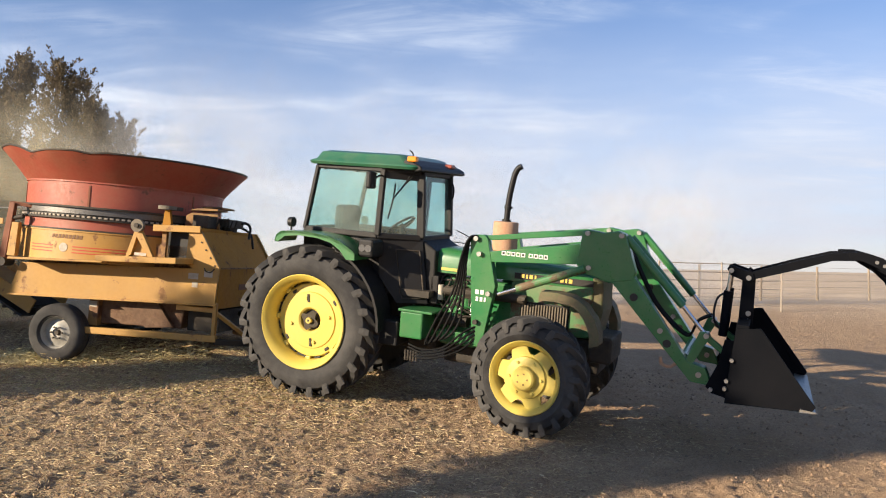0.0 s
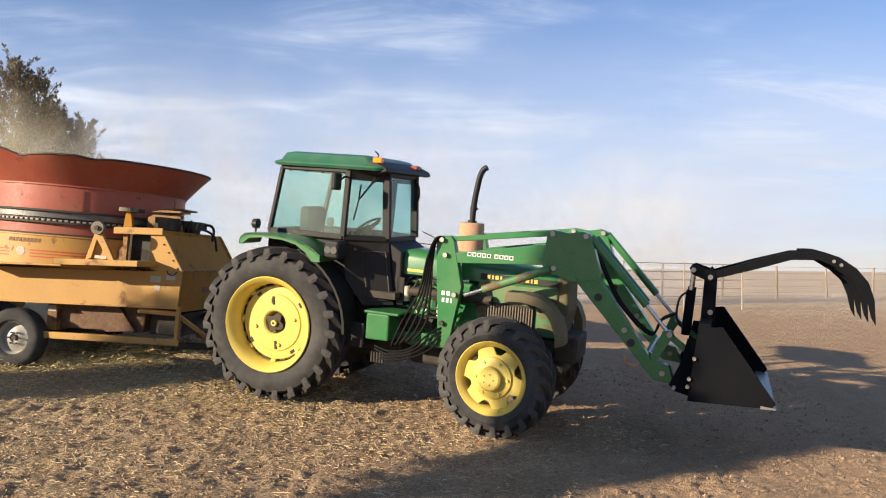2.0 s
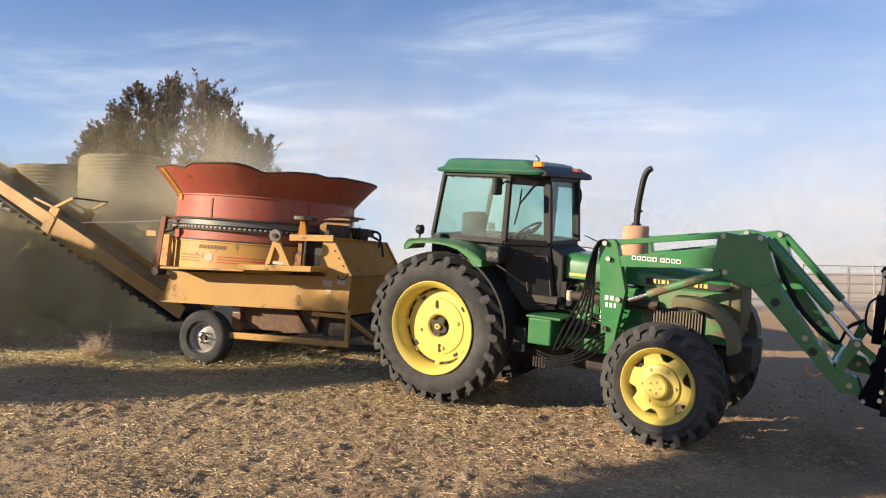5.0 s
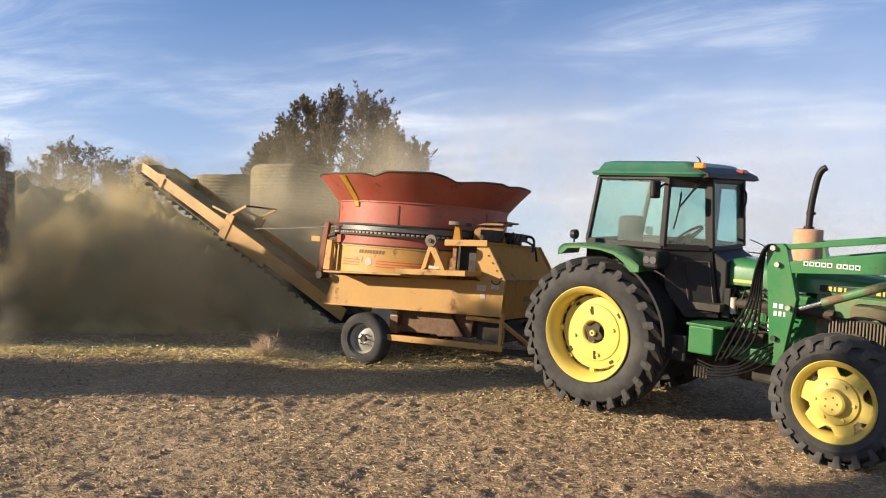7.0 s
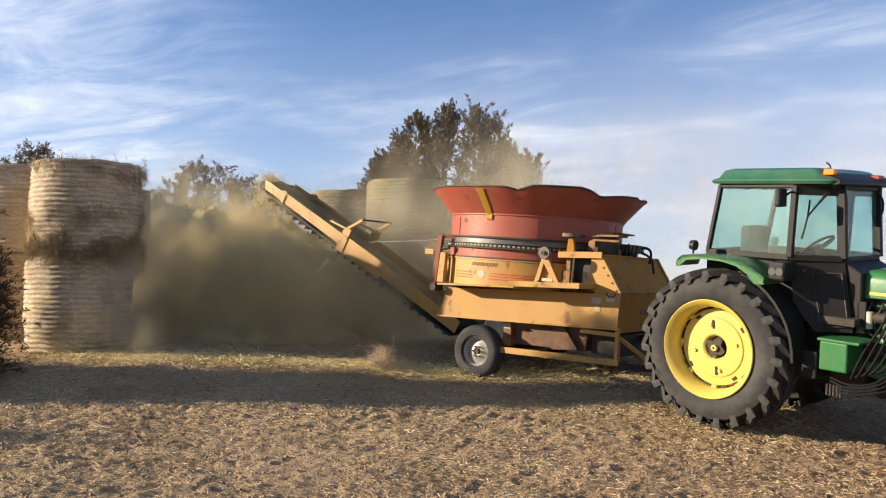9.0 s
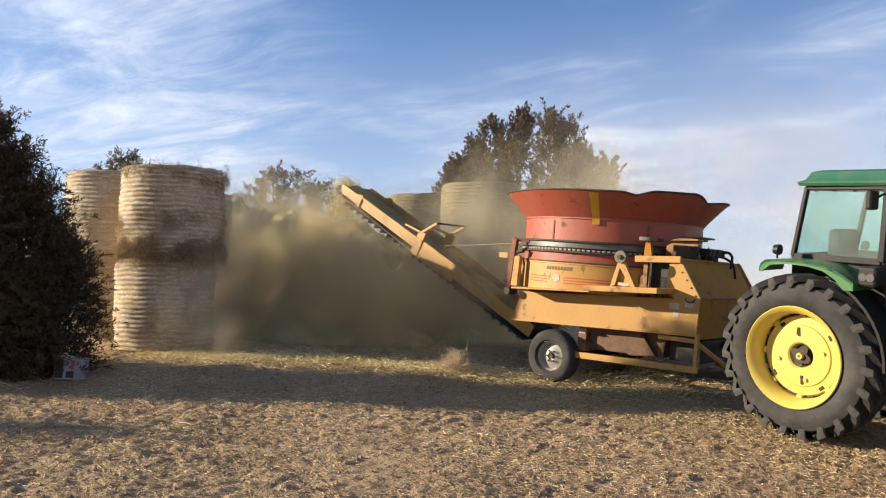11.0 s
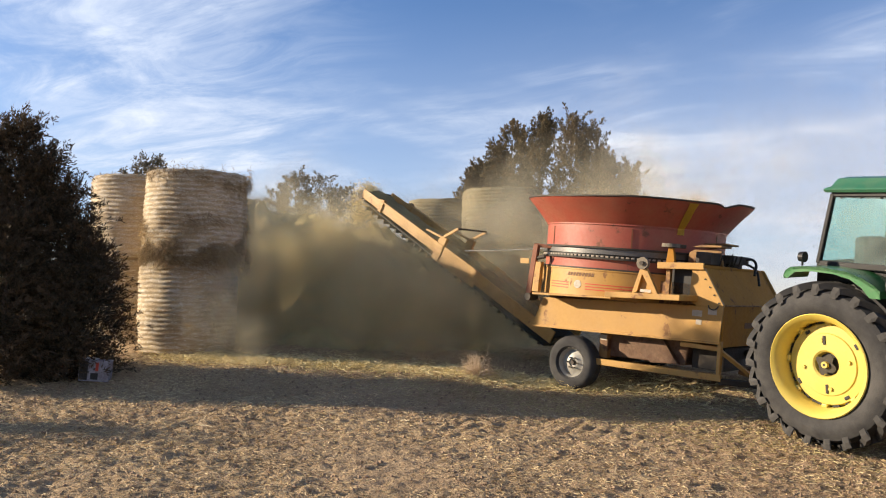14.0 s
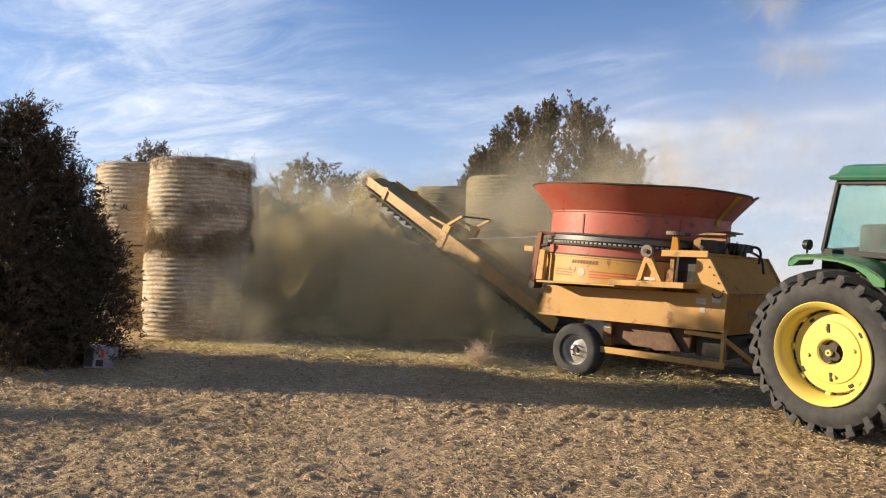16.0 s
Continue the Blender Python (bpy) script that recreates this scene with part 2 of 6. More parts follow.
CLOD = island_mat("dry_clods", (0.19, 0.125, 0.078), (0.38, 0.265, 0.17), 0.95)
HEAP = surface("ground_hay", (0.44, 0.36, 0.17), (0.26, 0.20, 0.09), 0.95, 0, 3, 40, 0.8, 0.8, 35)
OLD_HAY = island_mat("weathered_hay", (0.14, 0.09, 0.045), (0.50, 0.38, 0.21), 0.85, 0.1)
WEED = island_mat("dry_weed", (0.48, 0.35, 0.22), (0.82, 0.68, 0.48), 0.8, 0.2)


# ---- mesh helpers ----
def part(name, bm, material, parent=None, label=""):
    me = bpy.data.meshes.new(name)
    bmesh.ops.recalc_face_normals(bm, faces=bm.faces[:])
    bm.to_mesh(me)
    bm.free()
    me.materials.append(material)
    ob = new(name, me)
    ob.parent = parent
    return tagged(ob, label)


def thing(name, m, label, category, group="", kind=""):
    ob = new(name)
    ob.empty_display_size = 0.2
    ob.matrix_world = m
    return tagged(ob, label, category, group, kind)


def smooth(ob, angle=40):
    me = ob.data
    me.polygons.foreach_set("use_smooth", [True] * len(me.polygons))
    bm = bmesh.new()
    bm.from_mesh(me)
    for e in bm.edges:
        e.smooth = len(e.link_faces) == 2 and e.calc_face_angle(0) < radians(angle)
    bm.to_mesh(me)
    bm.free()
    return ob


def box(bm, lo, hi, bevel=0.0, m=None):
    made = bmesh.ops.create_cube(bm, size=1.0)["verts"]
    size = [b - a for a, b in zip(lo, hi)]
    mid = [(a + b) / 2 for a, b in zip(lo, hi)]
    for v in made:
        v.co = Vector((v.co[i] * size[i] + mid[i] for i in range(3)))
    if bevel:
        edges = {e for v in made for e in v.link_edges}
        made = bmesh.ops.bevel(bm, geom=list(edges), offset=bevel, segments=2, affect="EDGES", profile=0.5)["verts"]
    if m:
        bmesh.ops.transform(bm, matrix=m, verts=made)
    return bm


def rod(bm, a, b, r, r2=None, seg=14):
    a, b = Vector(a), Vector(b)
    d = b - a
    m = Matrix.Translation((a + b) / 2) @ d.to_track_quat("Z", "Y").to_matrix().to_4x4()
    bmesh.ops.create_cone(bm, cap_ends=True, segments=seg, radius1=r, radius2=r if r2 is None else r2, depth=d.length, matrix=m)
    return bm


def bar(bm, a, b, w, h, bevel=0.0):
    """A beam of width w (across) and height h between two points."""
    a, b = Vector(a), Vector(b)
    d = b - a
    side = Vector((0, 1, 0)) if abs(d.normalized().y) < 0.9 else Vector((1, 0, 0))
    x = d.normalized()
    y = (side - x * side.dot(x)).normalized()
    z = x.cross(y)
    m = Matrix((x, y, z)).transposed().to_4x4()
    m.translation = (a + b) / 2
    return box(bm, (-d.length / 2, -w / 2, -h / 2), (d.length / 2, w / 2, h / 2), bevel, m)


def prism(bm, pts, y0, y1, bevel=0.0):
    """A plate cut to an outline in x and z, from y0 to y1."""
    lo = [bm.verts.new((x, y0, z)) for x, z in pts]
    hi = [bm.verts.new((x, y1, z)) for x, z in pts]
    n = len(pts)
    faces = [bm.faces.new(lo), bm.faces.new(hi[::-1])]
    for i in range(n):
        faces.append(bm.faces.new((lo[i], hi[i], hi[(i + 1) % n], lo[(i + 1) % n])))
    bmesh.ops.recalc_face_normals(bm, faces=faces)
    if bevel:
        edges = list({e for f in faces for e in f.edges if e.calc_face_angle(0) > 0.5})
        bmesh.ops.bevel(bm, geom=edges, offset=bevel, segments=2, affect="EDGES", profile=0.5)
    return bm


def lathe(bm, profile, seg=48, closed=False, wave=None):
    """Turn a profile of (radius, y) round the y axis."""
    rings = []
    for k, (r, y) in enumerate(profile):
        ring = []
        for i in range(seg):
            a = 2 * math.pi * i / seg
            rr, yy = (r, y) if wave is None else wave(k, a, r, y)
            ring.append(bm.verts.new((rr * math.cos(a), yy, rr * math.sin(a))))
        rings.append(ring)
    pairs = list(zip(rings, rings[1:])) + ([(rings[-1], rings[0])] if closed else [])
    for p, q in pairs:
        for i in range(seg):
            j = (i + 1) % seg
            bm.faces.new((p[i], p[j], q[j], q[i]))
    return bm


def tube(bm, pts, r, seg=8, smooth_steps=6, taper=1.0):
    """A round hose along points, rounded by Catmull-Rom."""
    pts = [Vector(p) for p in pts]
    path = []
    if smooth_steps > 1 and len(pts) > 2:
        ext = [2 * pts[0] - pts[1]] + pts + [2 * pts[-1] - pts[-2]]
        for i in range(1, len(ext) - 2):
            p0, p1, p2, p3 = ext[i - 1:i + 3]
            for s in range(smooth_steps):
                t = s / smooth_steps
                path.append(0.5 * ((2 * p1) + (p2 - p0) * t + (2 * p0 - 5 * p1 + 4 * p2 - p3) * t * t + (3 * p1 - p0 - 3 * p2 + p3) * t ** 3))
        path.append(pts[-1])
    else:
        path = pts
    rings = []
    for i, p in enumerate(path):
        d = (path[min(i + 1, len(path) - 1)] - path[max(i - 1, 0)]).normalized()
        q = d.to_track_quat("Z", "Y")
        rr = r * (1 + (taper - 1) * i / max(1, len(path) - 1))
        rings.append([bm.verts.new(p + q @ Vector((rr * math.cos(2 * math.pi * k / seg), rr * math.sin(2 * math.pi * k / seg), 0))) for k in range(seg)])
    for a, b in zip(rings, rings[1:]):
        for k in range(seg):
            bm.faces.new((a[k], a[(k + 1) % seg], b[(k + 1) % seg], b[k]))
    bm.faces.new(rings[0][::-1])
    bm.faces.new(rings[-1])
    return bm


def B():
    return bmesh.new()


def raw(name, verts, faces, material, parent=None, label=""):
    me = bpy.data.meshes.new(name)
    me.from_pydata(verts, [], faces)
    me.materials.append(material)
    ob = new(name, me)
    ob.parent = parent
    return tagged(ob, label)


# ---- the ground ----
def soft_clamp(p, lo, hi, k):
    p = lo + k * np.logaddexp(0, (p - lo) / k)
    return hi - k * np.logaddexp(0, (hi - p) / k)


def lie(x, y):
    """The yard falls towards the camera and to the east, and levels out far off."""
    x, y = np.asarray(x, float), np.asarray(y, float)
    dip = 0.14 * np.exp(-((x + 5.2) / 1.8) ** 2 - ((y - 11.0) / 1.6) ** 2)
    return soft_clamp(-0.95 - 0.055 * x + 0.0975 * y, -0.42, 0.62, 0.06) - dip


def height(x, y):
    return float(lie(x, y))


def ground_mat():
    m = bpy.data.materials.new("trampled_earth_and_straw")
    g = G(nodes_of(m))
    co = g.n("ShaderNodeTexCoord").outputs["Object"]
    patch = g.noise(co, 0.35, 5.0, 0.6)
    mid = g.noise(co, 3.0, 6.0, 0.65)
    grain = g.noise(co, 34.0, 7.0, 0.75)
    col = g.mix(g.ramp(mid, 0.3, 0.7), (0.33, 0.215, 0.13), (0.48, 0.34, 0.215))
    col = g.mix(g.math("MULTIPLY", g.ramp(grain, 0.35, 0.70), 0.7), col, (0.15, 0.088, 0.05))
    fibre = g.n("ShaderNodeMapping", {0: co, 2: (0, 0, 0.5), 3: (9.0, 60.0, 20.0)}).outputs[0]
    straw = g.math("MULTIPLY", g.ramp(g.noise(fibre, 1.0, 3.0, 0.6, 1.5), 0.5, 0.66), g.ramp(patch, 0.34, 0.60, 0.15, 0.9))
    col = g.mix(straw, col, (0.62, 0.48, 0.26))
    s = g.n("ShaderNodeSeparateXYZ", {0: co})
    # more trampled straw to the west, by the bales
    col = g.mix(g.ramp(s.outputs[0], -1.0, -6.0, 0.0, 0.50), col, g.mix(g.ramp(grain, 0.3, 0.7), (0.62, 0.48, 0.29), (0.36, 0.26, 0.15)))
    # bare sandy earth to the east
    col = g.mix(g.ramp(s.outputs[0], 0.0, 4.0, 0.0, 0.6), col, g.mix(g.ramp(grain, 0.3, 0.7), (0.50, 0.345, 0.215), (0.36, 0.235, 0.14)))
    # pasture beyond the yard, sunlit haze put into its paler colour
    far = g.ramp(s.outputs[1], 17.0, 30.0)
    col = g.mix(g.math("MULTIPLY", far, 0.85), col, g.mix(g.ramp(patch, 0.35, 0.65), (0.58, 0.45, 0.31), (0.67, 0.54, 0.39)))
    bump = g.n("ShaderNodeBump", {"Height": g.math("ADD", g.math("MULTIPLY", mid, 1.2), g.math("MULTIPLY", grain, 0.5)), "Strength": 1.0, "Distance": 0.06}).outputs[0]
    b = g.n("ShaderNodeBsdfPrincipled", {"Base Color": col, "Roughness": 0.95, "Normal": bump, "Specular IOR Level": 0.2})
    g.nt.links.new(b.outputs[0], g.n("ShaderNodeOutputMaterial").inputs[0])
    return m


def axis(lo, hi, step, far, grow=1.22):
    mid = list(np.arange(lo, hi, step))
    out, s = [hi], step
    while out[-1] < far:
        s *= grow
        out.append(out[-1] + s)
    low, s = [], step
    p = lo
    while p > -far:
        s *= grow
        p -= s
        low.append(p)
    return np.array(low[::-1] + mid + out)


def clumpy(x, y):
    """Hoof marks, ruts and clods of the trodden yard."""
    n = noise.noise
    v = 0.030 * n((x * 1.1, y * 1.1, 3.0)) + 0.014 * n((x * 3.1, y * 3.1, 7.0))
    c = n((x * 6.5, y * 6.5, 1.0))
    v += 0.013 * c
    d = n((x * 10.0, y * 10.0, 5.0))
    v += (0.020 * d + 0.035 * max(0.0, d - 0.22)) * (1.0 + 0.9 * n((x * 0.9, y * 0.9, 21.0)))
    v += 0.012 * n((x * 17.0, y * 15.0, 2.0))
    return v


def build_ground():
    xs, ys = axis(-14.0, 7.0, 0.042, 1800), axis(3.4, 13.0, 0.045, 1800)
    gx, gy = np.meshgrid(xs, ys)
    gz = lie(gx, gy)
    for j, y in enumerate(ys):
        if not 2.5 < y < 16.0:
            continue
        fade = min(1.0, (16.0 - y) / 4.0)
        for i, x in enumerate(xs):
            if -15 < x < 9:
                gz[j, i] += fade * clumpy(x, y)
    nx, ny = len(xs), len(ys)
    verts = np.stack([gx.ravel(), gy.ravel(), gz.ravel()], 1)
    idx = np.arange(nx * ny).reshape(ny, nx)
    faces = np.stack([idx[:-1, :-1].ravel(), idx[:-1, 1:].ravel(), idx[1:, 1:].ravel(), idx[1:, :-1].ravel()], 1)
    ob = raw("ground", verts.tolist(), faces.tolist(), ground_mat())
    ob.data.polygons.foreach_set("use_smooth", [True] * len(ob.data.polygons))
    tagged(ob, "trodden brown earth yard strewn with straw, pasture beyond with haze in its pale colour", "ground", kind="structure")


build_ground()


# ---- tractor ----
def lugged_tyre(R, w, r_in, lugs, depth):
    bm = B()
    c = R - depth
    h = w / 2
    lathe(bm, [(r_in, -h * 0.72), (r_in + 0.03, -h * 0.86), (r_in + (c - r_in) * 0.45, -h * 1.0), (c - 0.11, -h * 0.96), (c - 0.045, -h * 0.84), (c - 0.01, -h * 0.50), (c + 0.006, 0),
               (c - 0.01, h * 0.50), (c - 0.045, h * 0.84), (c - 0.11, h * 0.96), (r_in + (c - r_in) * 0.45, h * 1.0), (r_in + 0.03, h * 0.86), (r_in, h * 0.72)], 60)
    return bm


def lug_bars(parent, R, w, lugs, depth):
    """The slanted tread bars of a tractor tyre, left and right by turns."""
    c, h = R - depth, w / 2
    pitch = 2 * math.pi / lugs
    for side in (-1, 1):
        bm = B()
        rings = []
        for u, lean, top, wid in ((-0.06, 0.0, R, 0.42), (0.35, 0.42, R + 0.004, 0.36), (0.75, 0.85, R - 0.006, 0.34), (0.97, 1.06, R - 0.022, 0.34), (1.03, 1.12, R - 0.085, 0.26)):
            a = lean * pitch
            base = min(c - 0.005, top - 0.02) if u < 0.9 else top - 0.06
            dw = wid * pitch * 0.5
            rings.append([bm.verts.new((rr * math.cos(a + da), side * u * h, rr * math.sin(a + da))) for rr, da in ((base, -dw * 1.25), (top, -dw * 0.8), (top, dw * 0.8), (base, dw * 1.25))])
        for p, q in zip(rings, rings[1:]):
            for i in range(3):
                bm.faces.new((p[i], p[i + 1], q[i + 1], q[i]))
        bm.faces.new(rings[0])
        bm.faces.new(rings[-1])
        first = part("tread_lug", bm, RUBBER, parent)
        for k in range(lugs):
            o = first if k == 0 else new("tread_lug", first.data)
            o.parent = parent
            o.matrix_basis = Matrix.Rotation(-(k + (0.5 if side > 0 else 0)) * pitch, 4, "Y")


def rear_wheel(parent, y, side, near):
    """side -1: the outer face looks to -y."""
    w = thing_part("rear_wheel", parent, pose(0, y, 0.89, 0, 17 if near else 50, 0))
    smooth(part("tyre", lugged_tyre(0.925, 0.47, 0.54, 23, 0.07), RUBBER, w, "worn black lugged tractor tyre, dusty"), 35)
    lug_bars(w, 0.925, 0.47, 23, 0.07)
    s = side
    bm = lathe(B(), [(0.565, s * 0.235), (0.575, s * 0.225), (0.545, s * 0.20), (0.52, s * 0.16), (0.495, s * 0.10), (0.485, s * -0.05), (0.53, s * -0.17), (0.56, s * -0.20), (0.55, s * -0.22), (0.47, s * -0.06), (0.478, s * 0.10), (0.50, s * 0.17), (0.535, s * 0.215)], 64, True)
    smooth(part("rim", bm, YELLOW, w, "yellow-painted steel rim"), 50)
    bm = lathe(B(), [(0.50, s * -0.09), (0.465, s * -0.08), (0.455, s * 0.0), (0.44, s * 0.02), (0.35, s * 0.025), (0.34, s * 0.04), (0.16, s * 0.045), (0.14, s * 0.03), (0.115, s * -0.03), (0.115, s * -0.12), (0.48, s * -0.12)], 64, True)
    smooth(part("wheel_disc", bm, YELLOW, w), 30)
    for k in range(8):
        a = k * math.pi / 4 + 0.3
        m = Matrix.Rotation(-a, 4, "Y")
        part("rim_clamp", box(B(), (0.44, s * 0.0 - 0.05, -0.035), (0.487, s * 0.0 + 0.05, 0.035), 0.012, m), YELLOW, w)
    for a, r, yy, ln, wd in ((2.0, 0.27, 0.047, 0.05, 0.03), (5.1, 0.27, 0.047, 0.05, 0.03)):
        c = Vector((r * math.cos(a), s * yy, r * math.sin(a)))
        u = Vector((math.cos(a), 0, math.sin(a))) * ln
        part("slot", bar(B(), c - u, c + u, 0.012, wd, 0.004), DARK, w)
    for k in range(4):
        a = k * math.pi / 2 + 0.55
        c = Vector((0.27 * math.cos(a), s * 0.045, 0.27 * math.sin(a)))
        part("bolt", rod(B(), c, c + Vector((0, s * 0.018, 0)), 0.022, seg=6), YELLOW, w)
    for k in range(4):
        a = k * math.pi / 2 + 0.95
        c = Vector((0.405 * math.cos(a), s * 0.024, 0.405 * math.sin(a)))
        t = Vector((-math.sin(a), 0, math.cos(a))) * 0.032
        bm = bar(B(), c - t, c + t, 0.014, 0.036, 0.006)
        part("disc_hole", bm, INK_AND_SHADE, w)
    # dark bars for the shaded ragged gap between disc and rim's bolted lugs
    for k in range(16):
        a = k * math.pi / 8 + 0.11 + 0.05 * math.sin(3.0 * k)
        c = Vector((0.462 * math.cos(a), s * 0.004, 0.462 * math.sin(a)))
        t = Vector((-math.sin(a), 0, math.cos(a))) * (0.045 + 0.02 * math.sin(1.7 * k))
        part("rim_gap", bar(B(), c - t, c + t, 0.02, 0.022, 0.006), INK_AND_SHADE, w)
    outline = [((0.105 + 0.022 * math.cos(4 * a + 0.6) + 0.006 * math.sin(7 * a)) * math.cos(a), (0.105 + 0.022 * math.cos(4 * a + 0.6) + 0.006 * math.sin(7 * a)) * math.sin(a)) for a in np.linspace(0, 2 * math.pi, 40, endpoint=False)]
    part("hub_recess", prism(B(), outline, s * 0.040, s * 0.049), HUB_DARK, w, "greasy dark hub opening")
    bm = rod(B(), (0, s * -0.02, 0), (0, s * 0.085, 0), 0.042, 0.036, 20)
    part("axle_end", bm, YELLOW, w)
    part("axle_centre", rod(B(), (0, s * 0.083, 0), (0, s * 0.088, 0), 0.014, seg=12), INK_AND_SHADE, w)


def thing_part(name, parent, m, label=""):
    """A part that carries its own pieces."""
    ob = new(name)
    ob.empty_display_size = 0.1
    ob.parent = parent
    ob.matrix_basis = m
    return tagged(ob, label)


def front_wheel(parent, x, y, side, steer):
    w = thing_part("front_wheel", parent, pose(x, y, 0.64) @ pose(0, 0, 0, 0, 0, steer) @ pose(0, 0, 0, 0, 11, 0))
    smooth(part("tyre", lugged_tyre(0.66, 0.345, 0.375, 20, 0.055), RUBBER, w, "black lugged front tyre, dusty"), 35)
    lug_bars(w, 0.66, 0.345, 20, 0.055)
    s = side
    bm = lathe(B(), [(0.40, s * 0.165), (0.41, s * 0.155), (0.385, s * 0.13), (0.355, s * 0.09), (0.345, s * -0.06), (0.40, s * -0.16), (0.385, s * -0.165), (0.33, s * -0.05), (0.338, s * 0.09), (0.365, s * 0.14)], 64, True)
    smooth(part("rim", bm, YELLOW, w, "yellow-painted steel rim"), 50)
    bm = B()
    outline = []
    for k in range(72):
        a = 2 * math.pi * k / 72
        lobe = 0.5 + 0.5 * math.cos(6 * a)
        r = 0.262 + 0.088 * min(1.0, max(0.0, (lobe - 0.14) / 0.30))
        outline.append((r * math.cos(a), r * math.sin(a)))
    prism(bm, outline, s * 0.065, s * 0.09)
    part("wheel_disc", bm, YELLOW, w, "star-shaped yellow wheel disc")
    bm = lathe(B(), [(0.235, s * 0.085), (0.225, s * 0.115), (0.17, s * 0.125), (0.135, s * 0.13), (0.128, s * 0.19), (0.11, s * 0.205), (0.001, s * 0.205)], 40)
    smooth(part("hub", bm, YELLOW, w), 35)
    for k in range(6):
        a = k * math.pi / 3 + 0.2
        bm = rod(B(), (0.185 * math.cos(a), s * 0.11, 0.185 * math.sin(a)), (0.185 * math.cos(a), s * 0.138, 0.185 * math.sin(a)), 0.018, seg=6)
        part("bolt", bm, YELLOW, w)
    for k in range(5):
        a = k * math.pi * 0.4 + 0.2
        bm = rod(B(), (0.06 * math.cos(a), s * 0.20, 0.06 * math.sin(a)), (0.06 * math.cos(a), s * 0.212, 0.06 * math.sin(a)), 0.010, seg=6)
        part("stud", bm, GY_DARK, w)


def pane(parent, a, b, c, d, name="pane"):
    bm = B()
    vs = [Vector(p) for p in (a, b, c, d)]
    n = (vs[1] - vs[0]).cross(vs[3] - vs[0]).normalized() * 0.003
    lo = [bm.verts.new(v - n) for v in vs]
    hi = [bm.verts.new(v + n) for v in vs]
    bm.faces.new(lo[::-1]), bm.faces.new(hi)
    for i in range(4):
        bm.faces.new((lo[i], lo[(i + 1) % 4], hi[(i + 1) % 4], hi[i]))
    ob = part(name, bm, GLASS, parent, "dusty green-tinted glass")
    ob.visible_shadow = False
    return ob


